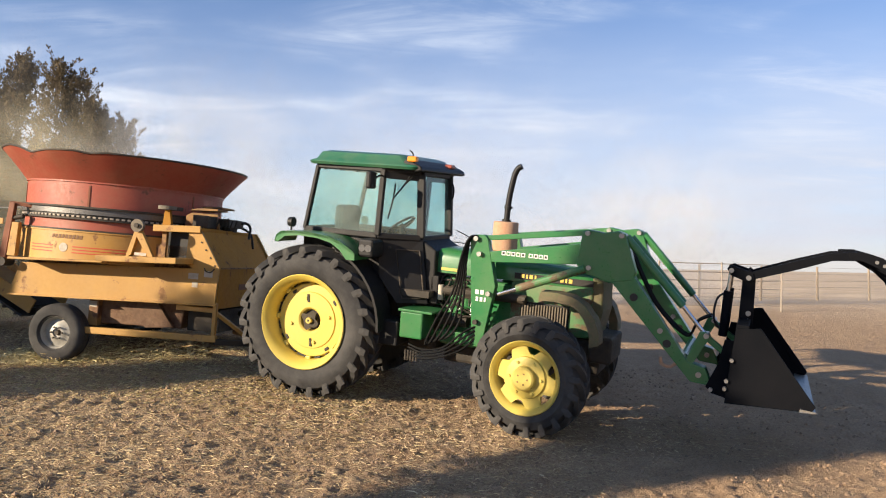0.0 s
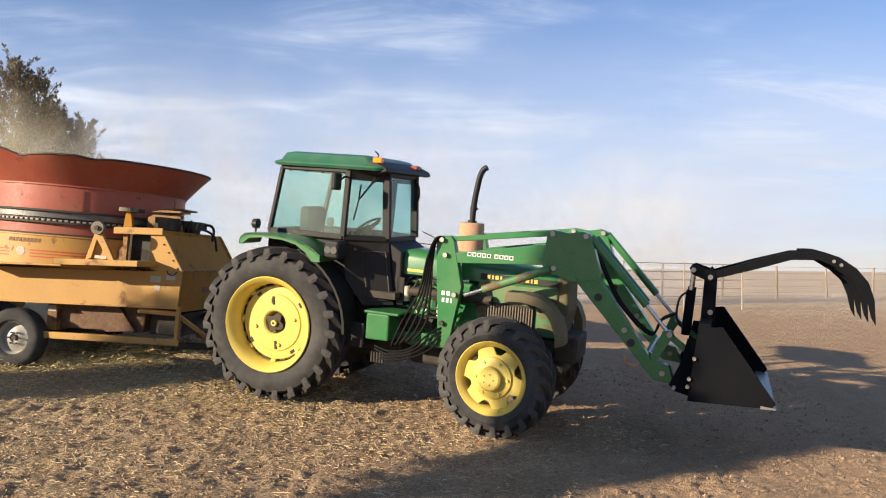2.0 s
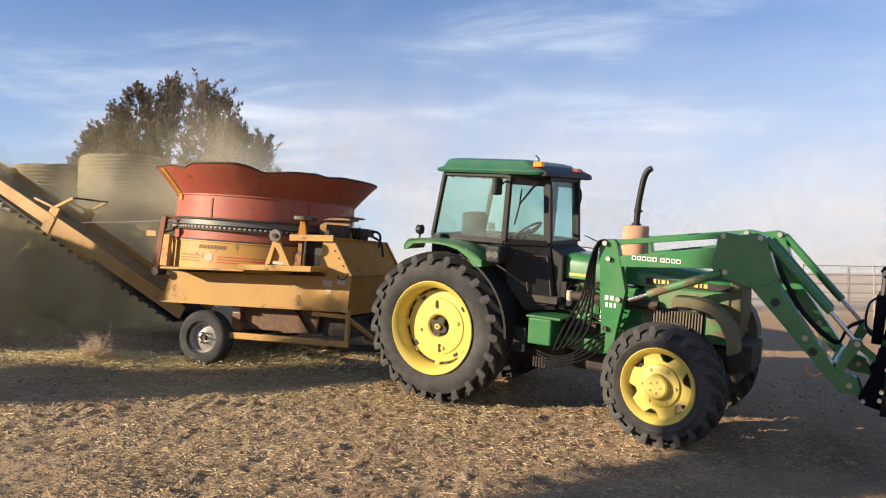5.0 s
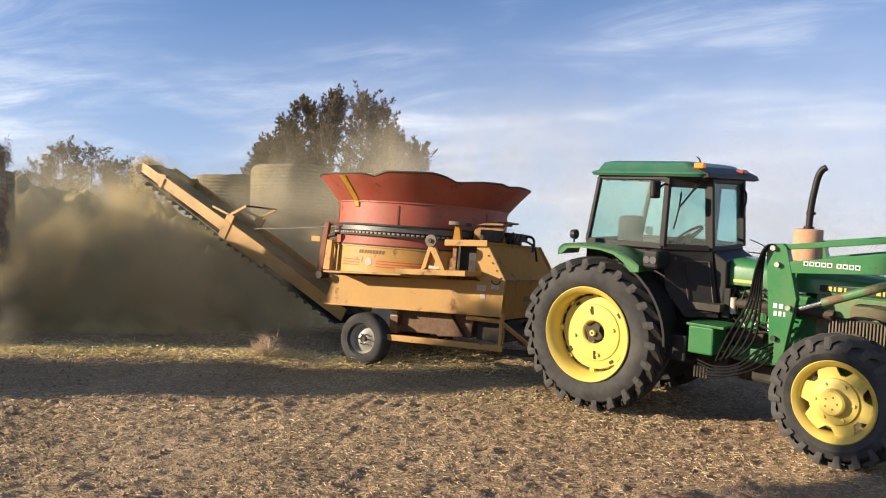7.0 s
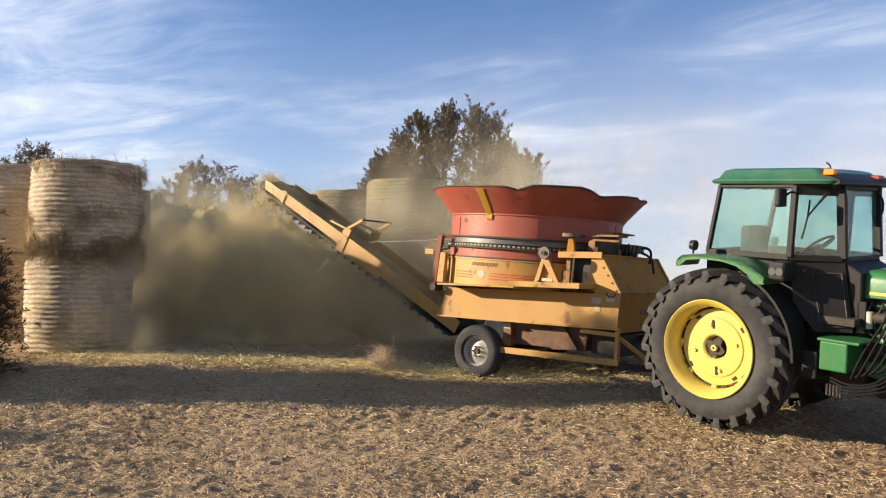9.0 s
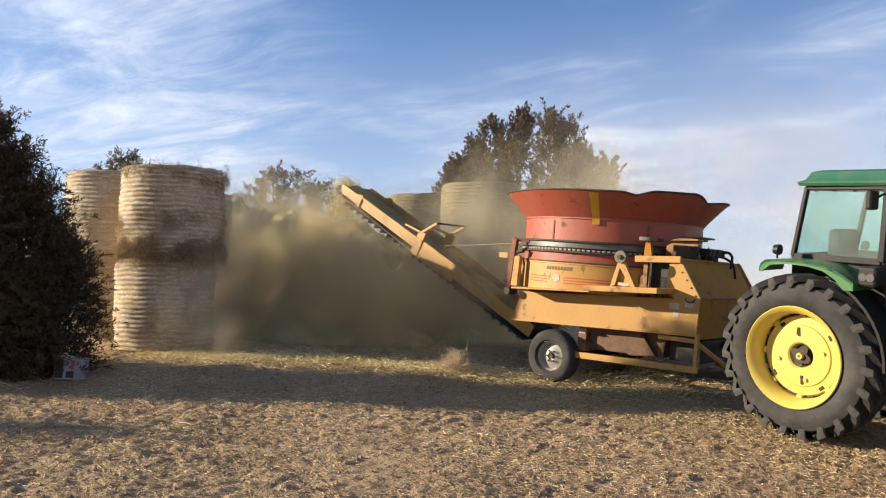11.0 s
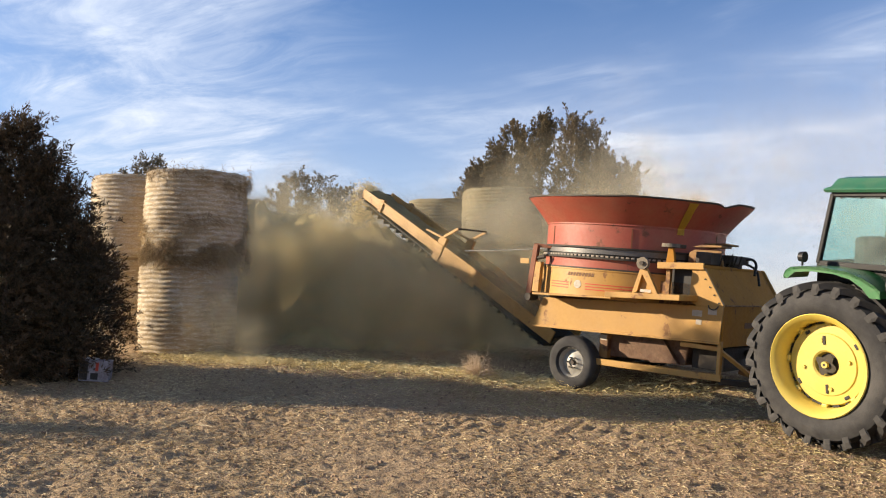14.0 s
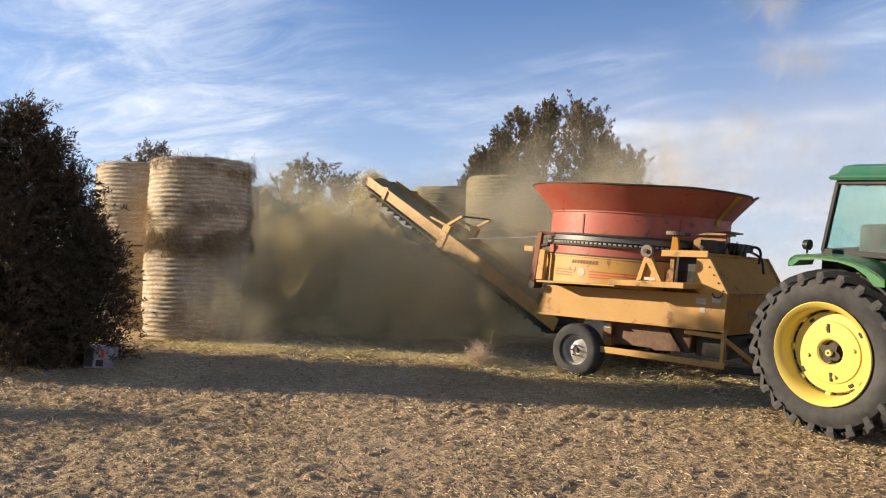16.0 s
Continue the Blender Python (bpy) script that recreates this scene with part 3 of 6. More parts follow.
def build_cab(T):
    cab = thing_part("cab", T, Matrix.Identity(4), "black-framed tractor cab")
    zt, zb = 2.78, 1.99
    for s in (-1, 1):
        rt, rb = (-0.13, s * 0.66, zt), (-0.27, s * 0.66, zb)
        bt, bb = (0.78, s * 0.69, zt), (0.75, s * 0.69, zb)
        ft, fb = (1.16, s * 0.44, zt - 0.02), (1.21, s * 0.44, zb)
        for nm, a, b, w, h in (("rear_pillar", rb, rt, 0.06, 0.05), ("door_pillar", bb, bt, 0.06, 0.07), ("front_pillar", fb, ft, 0.06, 0.10)):
            part(nm, bar(B(), a, b, w, h, 0.012), BLACK, cab)
        for nm, a, b in (("top_rail", rt, bt), ("door_header", bt, ft), ("sill", rb, bb), ("door_sill", bb, fb)):
            part(nm, bar(B(), a, b, 0.05, 0.07, 0.012), BLACK, cab)
        part("door_fascia", bar(B(), (0.80, s * 0.685, zt - 0.05), (1.14, s * 0.455, zt - 0.06), 0.03, 0.11, 0.008), BLACK, cab)
        for k in range(4):
            x = -0.02 + 0.22 * k
            part("window_rivet", rod(B(), (x, s * 0.675, zt - 0.045), (x, s * 0.70, zt - 0.045), 0.009, seg=6), DARK, cab)
        pane(cab, rb, bb, bt, rt, "side_window")
        pane(cab, (0.80, s * 0.68, zb + 0.02), (1.18, s * 0.45, zb + 0.02), (1.13, s * 0.45, zt - 0.03), (0.82, s * 0.68, zt - 0.03), "door_window")
        # lower door and body side, stepped in below the window
        bm = B()
        for a, b in (((0.75, 0.68), (1.23, 0.44)),):
            vs = [(a[0], s * a[1], 1.98), (b[0], s * b[1], 1.98), (1.36, s * 0.46, 1.22), (1.02, s * 0.60, 1.20), (0.80, s * 0.66, 1.50)]
            lo = [bm.verts.new(v) for v in vs]
            hi = [bm.verts.new((v[0], v[1] - s * 0.05, v[2])) for v in vs]
            bm.faces.new(lo), bm.faces.new(hi[::-1])
            for i in range(5):
                bm.faces.new((lo[i], lo[(i + 1) % 5], hi[(i + 1) % 5], hi[i]))
        door = part("door", bm, BLACK, cab, "black lower door panel")
        bm = B()
        bar(bm, (0.96, s * 0.59, 1.84), (1.22, s * 0.475, 1.84), 0.012, 0.012)
        bar(bm, (1.08, s * 0.59, 1.26), (1.32, s * 0.49, 1.28), 0.012, 0.012)
        bar(bm, (0.96, s * 0.59, 1.84), (1.08, s * 0.59, 1.26), 0.012, 0.012)
        bar(bm, (1.22, s * 0.475, 1.84), (1.32, s * 0.49, 1.28), 0.012, 0.012)
        part("kick_panel_frame", bm, DARK, cab)
        part("door_handle", rod(B(), (0.92, s * 0.66, 1.86), (0.92, s * 0.69, 1.86), 0.018), CHROME, cab, "chrome door button")
        part("body_side", box(B(), (-0.30, s * 0.60 - 0.03, 1.35), (0.80, s * 0.60 + 0.03, 1.98)), BLACK, cab)
    pane(cab, (1.21, -0.43, zb), (1.21, 0.43, zb), (1.16, 0.43, zt - 0.04), (1.16, -0.43, zt - 0.04), "windscreen")
    pane(cab, (-0.27, 0.63, zb), (-0.27, -0.63, zb), (-0.13, -0.63, zt), (-0.13, 0.63, zt), "rear_window")
    for x, z, w in ((1.205, 1.985, 0.44), (1.16, 2.76, 0.44), (-0.13, 2.77, 0.66), (-0.27, 1.99, 0.66)):
        part("cross_rail", bar(B(), (x, -w, z), (x, w, z), 0.06, 0.06, 0.012), BLACK, cab)
    part("firewall", prism(B(), [(1.16, 1.30), (1.42, 1.30), (1.41, 1.86), (1.22, 1.97), (1.16, 1.97)], -0.42, 0.42, 0.02), BLACK, cab)
    part("cab_floor", box(B(), (-0.25, -0.58, 1.30), (1.42, 0.58, 1.38)), DARK, cab)
    part("headliner", box(B(), (-0.12, -0.62, 2.76), (1.15, 0.62, 2.80)), BLACK, cab)
    # roof
    roof = thing_part("roof", T, Matrix.Identity(4), "green sheet-metal cab roof")
    bm = B()
    rings = []
    for z, x0, x1, w in ((2.795, -0.22, 1.22, 0.74), (2.825, -0.24, 1.24, 0.76), (2.845, -0.22, 1.22, 0.75), (2.86, -0.17, 1.12, 0.72), (2.95, -0.13, 1.02, 0.66), (2.972, -0.06, 0.94, 0.58)):
        ring = []
        r = 0.09
        for cx, cy, a0 in ((x1 - r, w - r, 0), (x0 + r, w - r, 90), (x0 + r, -w + r, 180), (x1 - r, -w + r, 270)):
            for k in range(5):
                a = radians(a0 + k * 22.5)
                ring.append(bm.verts.new((cx + r * math.cos(a), cy + r * math.sin(a), z)))
        rings.append(ring)
    for p, q in zip(rings, rings[1:]):
        for i in range(20):
            bm.faces.new((p[i], p[(i + 1) % 20], q[(i + 1) % 20], q[i]))
    bm.faces.new(rings[0][::-1]), bm.faces.new(rings[-1])
    smooth(part("roof_shell", bm, GREEN_ROOF, roof), 35)
    bm = B()
    prism(bm, [(1.02, 2.85), (1.06, 2.925), (1.15, 2.89), (1.26, 2.84), (1.28, 2.79), (1.22, 2.775), (1.02, 2.79)], -0.71, 0.71, 0.015)
    part("roof_visor", bm, BLACK, roof, "black front visor of the roof")
    for s in (-1,):
        part("beacon", box(B(), (1.09, s * 0.70 - 0.04, 2.885), (1.21, s * 0.70 + 0.035, 2.95), 0.015), AMBER, roof, "amber warning lamp")
    part("marker_lamp", box(B(), (1.14, 0.30, 2.86), (1.24, 0.44, 2.91), 0.015), RED_LENS, roof, "faded red lamp")
    part("aerial_stub", tube(B(), [(1.12, -0.66, 2.93), (1.13, -0.665, 2.98), (1.09, -0.67, 3.02)], 0.008), BLACK, roof)
    # inside
    seat = thing_part("seat", T, Matrix.Identity(4), "dark cloth driver seat")
    part("backrest", box(B(), (-0.12, -0.24, 1.75), (0.02, 0.24, 2.30), 0.05), SEAT, seat)
    part("cushion", box(B(), (-0.05, -0.25, 1.62), (0.45, 0.25, 1.75), 0.04), SEAT, seat)
    part("pedestal", box(B(), (0.0, -0.15, 1.38), (0.35, 0.15, 1.62)), DARK, seat)
    st = thing_part("steering_wheel", T, pose(0.72, 0, 2.09, 0, -38, 0))
    bm = B()
    ring = [(0.20 * math.cos(a), 0.20 * math.sin(a), 0) for a in np.linspace(0, 2 * math.pi, 29)]
    tube(bm, ring, 0.016, 8, 1)
    part("wheel_ring", bm, BLACK, st)
    bm = B()
    for k in range(3):
        a = k * 2 * math.pi / 3 + 0.5
        rod(bm, (0, 0, -0.02), (0.20 * math.cos(a), 0.20 * math.sin(a), 0), 0.012, seg=8)
    rod(bm, (0, 0, -0.05), (0, 0, 0.01), 0.045)
    part("spoke", bm, BLACK, st)
    part("steering_column", tube(B(), [(0.72, 0, 2.07), (0.88, 0, 1.85), (0.98, 0, 1.55)], 0.045), BLACK, T)
    part("dashboard", prism(B(), [(0.90, 1.5), (0.95, 1.88), (1.06, 1.95), (1.17, 1.94), (1.17, 1.4)], -0.26, 0.26, 0.02), BLACK, T)
    part("side_console", box(B(), (0.0, -0.52, 1.4), (0.55, -0.34, 1.84), 0.03), BLACK, T)
    # mirror, wiper, rear lamp
    mir = thing_part("mirror", T, Matrix.Identity(4))
    part("mirror_head", box(B(), (0.70, -0.99, 2.54), (0.77, -0.83, 2.74), 0.025), BLACK, mir)
    part("mirror_arm", tube(B(), [(0.78, -0.70, 2.70), (0.77, -0.78, 2.70), (0.755, -0.86, 2.66)], 0.012), BLACK, mir)
    bm = B()
    tube(bm, [(1.12, -0.49, 2.77), (1.0, -0.58, 2.60), (0.90, -0.64, 2.44)], 0.010)
    tube(bm, [(1.08, -0.52, 2.77), (0.95, -0.61, 2.52)], 0.008, 6, 1)
    tube(bm, [(0.92, -0.64, 2.62), (0.90, -0.645, 2.42), (0.86, -0.665, 2.20)], 0.010)
    part("wiper", bm, BLACK, T)
    bm = B()
    tube(bm, [(1.19, 0.40, 2.72), (1.24, 0.42, 2.62), (1.24, 0.42, 2.50), (1.20, 0.42, 2.44)], 0.012)
    part("front_wiper_motor", bm, BLACK, T)


def build_fender(T, s):
    f = thing_part("rear_fender", T, Matrix.Identity(4), "green rear mudguard with black apron")
    y0, y1 = s * 0.60, s * 1.06
    top = [(-0.44, 1.85), (-0.42, 1.91), (-0.36, 1.955), (-0.20, 1.975), (0.05, 1.975), (0.30, 1.95), (0.46, 1.90), (0.58, 1.84), (0.66, 1.78), (0.66, 1.73)]
    low = [(x * 0.985, z - 0.03) for x, z in top][::-1]
    bm = prism(B(), top + low, y0, y1)
    bmesh.ops.recalc_face_normals(bm, faces=bm.faces[:])
    smooth(part("fender_top", bm, GREEN, f), 50)
    rim = [(x, z) for x, z in top]
    inner = [(-0.40, 1.82), (-0.30, 1.90), (-0.10, 1.925), (0.15, 1.915), (0.33, 1.875), (0.46, 1.80), (0.55, 1.70), (0.66, 1.70)]
    bm = prism(B(), rim + inner[::-1], y1 - s * 0.0, y1 - s * 0.03)
    part("fender_lip", bm, GREEN, f)
    part("lamp_block", box(B(), (0.665, min(s * 0.72, s * 1.0), 1.745), (0.86, max(s * 0.72, s * 1.0), 1.955), 0.03), BLACK, f)
    for dx in (0.72, 0.80):
        bm = rod(B(), (dx, s * 0.995, 1.85), (dx, s * 1.008, 1.85), 0.042, seg=20)
        part("headlamp", bm, LAMP, f, "round work lamp lens")
    arc = []
    for a in range(64, -8, -8):
        arc.append((0.985 * math.cos(radians(a)), 0.89 + 0.985 * math.sin(radians(a))))
    arc2 = [(x * 0.97, 0.89 + (z - 0.89) * 0.97) for x, z in arc][::-1]
    part("apron", prism(B(), arc + arc2, s * 0.62, s * 0.98), BLACK, f, "black rubber mud apron")
    bm = B()
    rod(bm, (-0.29, s * 0.94, 1.97), (-0.29, s * 0.94, 2.02), 0.012)
    rod(bm, (-0.32, s * 0.94, 2.07), (-0.26, s * 0.94, 2.07), 0.055, 0.06, 20)
    part("rear_lamp", bm, BLACK, f, "round black rear work lamp on a stalk")


def build_engine(T):
    e = thing_part("chassis", T, Matrix.Identity(4))
    part("gearbox", box(B(), (-0.45, -0.30, 0.62), (1.45, 0.30, 1.30), 0.05), DARK, e)
    part("rear_axle", rod(B(), (0, -0.80, 0.89), (0, 0.80, 0.89), 0.13, seg=20), DARK, e)
    part("engine_block", box(B(), (1.45, -0.24, 0.72), (2.65, 0.24, 1.55), 0.04), GREEN, e)
    part("oil_pan", box(B(), (1.50, -0.18, 0.50), (2.55, 0.18, 0.74), 0.04), DARK, e)
    bm = B()
    for k in range(6):
        x = 1.60 + k * 0.16
        rod(bm, (x, -0.24, 1.42), (x + 0.02, -0.36, 1.40), 0.045, seg=10)
    rod(bm, (1.52, -0.37, 1.40), (2.55, -0.37, 1.40), 0.055)
    part("manifold", bm, DARK, e)
    part("starter", rod(B(), (1.50, -0.34, 1.05), (1.85, -0.34, 1.05), 0.075), DARK, e)
    part("filter", rod(B(), (1.72, -0.33, 1.16), (1.72, -0.33, 1.34), 0.06), GREEN, e)
    part("filter", rod(B(), (1.92, -0.33, 1.14), (1.92, -0.33, 1.34), 0.055), WHITE, e, "pale oil filter")
    bm = B()
    for k in range(7):
        z = 1.12 + 0.06 * k
        w = 0.05 * math.sin(2.3 * k)
        part("engine_pipe", tube(B(), [(1.42, -0.30, z + 0.02), (1.55 + 0.03 * k, -0.36, z + w), (1.70, -0.42, z - 0.03 - w), (1.84 - w, -0.40, z + 1.5 * w), (2.05, -0.36, z)], 0.012, 6, 5), GREEN if k % 3 == 1 else DARK, e, "bent engine pipe")
    for k in range(5):
        x = 1.46 + 0.11 * k
        part("injector_line", tube(B(), [(x, -0.25, 1.56), (x + 0.03, -0.37, 1.52), (x - 0.02, -0.40, 1.34 - 0.03 * (k % 2)), (x + 0.08, -0.37, 1.18)], 0.008, 6, 5), DARK, e)
    part("fuel_pump", box(B(), (1.62, -0.40, 1.20), (1.86, -0.26, 1.36), 0.03), GREEN, e)
    part("fuel_bowl", rod(B(), (1.50, -0.40, 1.28), (1.50, -0.40, 1.46), 0.035, seg=14), STICKER, e, "pale fuel filter bowl")
    part("battery_cover", box(B(), (1.36, -0.42, 1.22), (1.47, -0.28, 1.56), 0.015), BLACK, e)
    part("front_axle", bar(B(), (2.78, -0.66, 0.62), (2.78, 0.66, 0.62), 0.20, 0.18, 0.03), DARK, e)
    part("front_bolster", box(B(), (2.50, -0.26, 0.62), (3.42, 0.26, 1.02), 0.04), DARK, e)
    part("front_weight", box(B(), (3.30, -0.34, 0.78), (3.56, 0.34, 1.08), 0.03), DARK, e, "muddy cast front weights")
    # hood
    h = thing_part("hood", T, Matrix.Identity(4), "green sheet-metal engine hood")
    sec = []
    bm = B()
    for x, zt, w in ((1.40, 1.885, 0.34), (1.46, 1.90, 0.345), (2.4, 1.86, 0.33), (3.20, 1.78, 0.30), (3.36, 1.72, 0.28)):
        pts = [(-w, 1.60), (-w, zt - 0.11), (-w * 0.93, zt - 0.045), (-w * 0.75, zt - 0.01), (0, zt), (w * 0.75, zt - 0.01), (w * 0.93, zt - 0.045), (w, zt - 0.11), (w, 1.60)]
        sec.append([bm.verts.new((x, y, z)) for y, z in pts])
    for p, q in zip(sec, sec[1:]):
        for i in range(8):
            bm.faces.new((p[i], p[i + 1], q[i + 1], q[i]))
    bm.faces.new(sec[0][::-1]), bm.faces.new(sec[-1])
    smooth(part("hood_top", bm, GREEN, h), 40)
    part("side_shield", box(B(), (2.35, -0.325, 1.04), (3.30, 0.325, 1.60), 0.02), GREEN_RUST, h)
    for s in (-1, 1):
        bm = B()
        for k in range(17):
            x = 2.50 + k * 0.0325
            prism(bm, [(x, 1.10), (x + 0.014, 1.10), (x + 0.014, 1.36), (x, 1.36)], s * 0.34, s * 0.365)
        part("grille_bar", bm, DUSTY_IRON, h, "row of muddy side grille bars")
        part("grille_backing", box(B(), (2.48, s * 0.333 - 0.006, 1.08), (3.05, s * 0.333 + 0.006, 1.38)), INK_AND_SHADE, h)
        part("name_stripe", box(B(), (2.38, s * 0.335 - 0.006, 1.63), (3.30, s * 0.335 + 0.006, 1.70)), INK_AND_SHADE, h)
        for k, (a, b) in enumerate(((2.46, 2.50), (2.52, 2.54), (2.56, 2.60), (2.62, 2.64), (2.92, 2.96), (2.98, 3.00), (3.02, 3.06))):
            part("letter_bar", box(B(), (a, s * 0.343 - 0.003, 1.645), (b, s * 0.343 + 0.003, 1.69)), YELLOW, h)
        part("trim_strip", box(B(), (1.46, s * 0.347 - 0.004, 1.63), (1.70, s * 0.347 + 0.004, 1.665)), YELLOW, h, "yellow trim strip")
    part("nose", prism(B(), [(3.28, 1.05), (3.36, 1.05), (3.42, 1.35), (3.40, 1.70), (3.28, 1.74)], -0.30, 0.30, 0.02), FENDER, h, "mud-brown front grille cowl")
    bm = lathe(B(), [(0.001, 0), (0.13, 0), (0.152, 0.015), (0.152, 0.345), (0.14, 0.36), (0.05, 0.365)], 32)
    bmesh.ops.transform(bm, matrix=pose(2.12, 0, 1.90, 90, 0, 0), verts=bm.verts[:])
    smooth(part("muffler", bm, RUST, T, "rusty upright muffler"), 40)
    bm = tube(B(), [(2.12, 0, 2.24), (2.13, 0, 2.50), (2.155, 0, 2.70), (2.18, 0, 2.83), (2.215, 0, 2.905), (2.26, 0, 2.935)], 0.036, 16)
    rod(bm, (2.12, 0, 2.25), (2.122, 0, 2.29), 0.056)
    rod(bm, (2.13, 0, 2.42), (2.131, 0, 2.45), 0.052)
    smooth(part("exhaust_pipe", bm, BLACK, T, "black curved exhaust stack"), 40)
    part("aerial", tube(B(), [(1.86, -0.30, 1.95), (1.78, -0.32, 2.05), (1.62, -0.34, 2.12)], 0.006), BLACK, T)
    part("aerial", tube(B(), [(1.86, -0.30, 1.93), (1.74, -0.32, 1.97), (1.60, -0.34, 1.98)], 0.006), BLACK, T)
    # fuel box and step
    part("tool_box", box(B(), (1.17, -0.80, 0.84), (1.46, -0.42, 1.15), 0.02), GREEN, T, "green steel side box")
    part("box_lid", box(B(), (1.15, -0.82, 1.15), (1.58, -0.40, 1.18), 0.008), GREEN, T)
    part("step", box(B(), (0.85, -0.80, 0.72), (1.15, -0.45, 1.02), 0.02), BLACK, T)
    part("drawbar", bar(B(), (-0.4, 0, 0.50), (-1.05, 0, 0.48), 0.08, 0.05, 0.01), DARK, T)
    for s in (-1, 1):
        # front mudguards, sloping over the wheels
        pts = [(2.80, 1.56), (2.98, 1.565), (3.16, 1.54), (3.30, 1.46), (3.41, 1.33), (3.47, 1.18), (3.48, 1.05)]
        low = [(x - 0.10 if x > 3.2 else x - 0.02, z - (0.10 if x < 3.25 else 0.04)) for x, z in pts][::-1]
        smooth(part("front_fender", prism(B(), pts + low, s * 0.46, s * 0.70), FENDER, T, "rusty brown front mudguard"), 50)


def build_loader(T):
    L = thing_part("loader", T, Matrix.Identity(4), "green front loader")
    for s in (-1, 1):
        c = s * 0.61
        part("mast", prism(B(), [(1.92, 2.06), (1.95, 2.11), (2.09, 2.12), (2.13, 2.08), (2.26, 1.55), (2.19, 1.12), (2.15, 0.85), (2.02, 0.85), (2.0, 1.13)], c - 0.055, c + 0.055, 0.008), GREEN, L)
        part("upper_link", bar(B(), (2.04, c, 2.075), (3.24, c, 2.245), 0.05, 0.06, 0.008), GREEN, L)
        part("main_beam", prism(B(), [(2.10, 1.925), (3.23, 2.13), (3.30, 1.90), (3.18, 1.895), (2.14, 1.815)], c - 0.05, c + 0.05, 0.008), GREEN, L)
        part("knee", prism(B(), [(3.20, 2.25), (3.26, 2.285), (3.42, 2.262), (3.58, 2.295), (3.66, 2.27), (3.80, 1.87), (3.77, 1.78), (3.62, 1.76), (3.52, 1.735), (3.34, 1.79), (3.24, 1.80), (3.16, 1.90)], c - 0.075, c + 0.075, 0.012), GREEN, L)
        part("boom", prism(B(), [(3.55, 1.75), (3.78, 1.84), (4.40, 1.02), (4.58, 0.98), (4.66, 0.80), (4.44, 0.815)], c - 0.072, c + 0.072, 0.01), GREEN, L)
        for x, z in ((3.80, 1.615), (4.18, 1.175)):
            part("boom_hole", rod(B(), (x, c - 0.078, z), (x, c + 0.078, z), 0.042, seg=20), INK_AND_SHADE, L)
        part("gusset", prism(B(), [(4.36, 0.98), (4.44, 0.98), (4.60, 1.30), (4.56, 1.345), (4.49, 1.34)], c - 0.06, c + 0.06, 0.006), GREEN, L)
        part("bucket_link", bar(B(), (4.53, c, 1.31), (4.82, c, 1.10), 0.07, 0.06, 0.008), GREEN, L)
        cy = thing_part("tilt_cylinder", L, Matrix.Identity(4))
        part("barrel", rod(B(), (3.66, c, 2.24), (4.30, c, 1.575), 0.042), GREEN, cy)
        part("rod", rod(B(), (4.30, c, 1.575), (4.53, c, 1.33), 0.022), CHROME, cy, "chrome cylinder rod")
        part("barrel", rod(B(), (3.70, c - s * 0.13, 2.24), (4.30, c - s * 0.13, 1.60), 0.03), GREEN, cy)
        cy = thing_part("lift_cylinder", L, Matrix.Identity(4))
        part("barrel", rod(B(), (2.52, c + s * 0.08, 1.555), (3.26, c + s * 0.08, 1.86), 0.045), GREEN_RUST, cy, "rust-stained green lift cylinder")
        part("rod", rod(B(), (2.31, c + s * 0.08, 1.47), (2.52, c + s * 0.08, 1.555), 0.024), CHROME, cy, "chrome cylinder rod")
        for x, z in ((2.0, 2.07), (2.05, 1.90), (2.19, 1.46), (3.26, 2.245), (3.62, 2.25), (3.30, 1.875), (4.56, 1.31), (4.10, 1.30), (2.06, 1.12), (4.52, 0.90)):
            part("pin", rod(B(), (x, c - 0.10, z), (x, c + 0.10, z), 0.028, seg=12), STEEL if x != 2.06 else DARK, L)
        part("lower_frame", bar(B(), (1.5, s * 0.42, 0.86), (3.0, s * 0.42, 0.86), 0.08, 0.14, 0.01), GREEN, L)
    part("cross_tube", rod(B(), (3.55, -0.55, 1.93), (3.55, 0.55, 1.93), 0.08), GREEN, L)
    part("cross_tube", rod(B(), (4.35, -0.55, 1.02), (4.35, 0.55, 1.02), 0.06), GREEN, L)
    part("tow_hook", tube(B(), [(4.12, -0.62, 1.02), (4.14, -0.62, 0.95), (4.22, -0.62, 0.93), (4.28, -0.62, 0.97)], 0.018), RUST, L)
    bm = B()
    for k in range(4):
        y = -0.60 + 0.05 * k
        tube(bm, [(3.70, y + 0.1, 2.1), (3.85, y + 0.12, 1.80), (4.05, y + 0.1, 1.50), (4.35, y + 0.14, 1.25), (4.45, y + 0.1, 1.42), (4.58, y + 0.1, 1.50)], 0.013)
    part("boom_hose", bm, HOSE, L, "black hydraulic hoses")
    # maker's plate and model decals as plain bars
    for k in range(9):
        x = 2.305 + k * 0.057 + (0.03 if k > 4 else 0)
        part("decal_bar", box(B(), (x, -0.663, 1.912), (x + 0.045, -0.6605, 1.958)), WHITE, L)
        part("decal_bar", box(B(), (x + 0.010, -0.6665, 1.922), (x + 0.035, -0.664, 1.948)), GREEN if k % 2 else INK_AND_SHADE, L)
    for x, z, w in ((2.03, 1.44, 0.04), (2.09, 1.44, 0.04), (2.04, 1.36, 0.03), (2.09, 1.36, 0.03), (2.14, 1.36, 0.02)):
        part("decal_bar", box(B(), (x, -0.670, z), (x + w, -0.6668, z + 0.05)), WHITE, L)
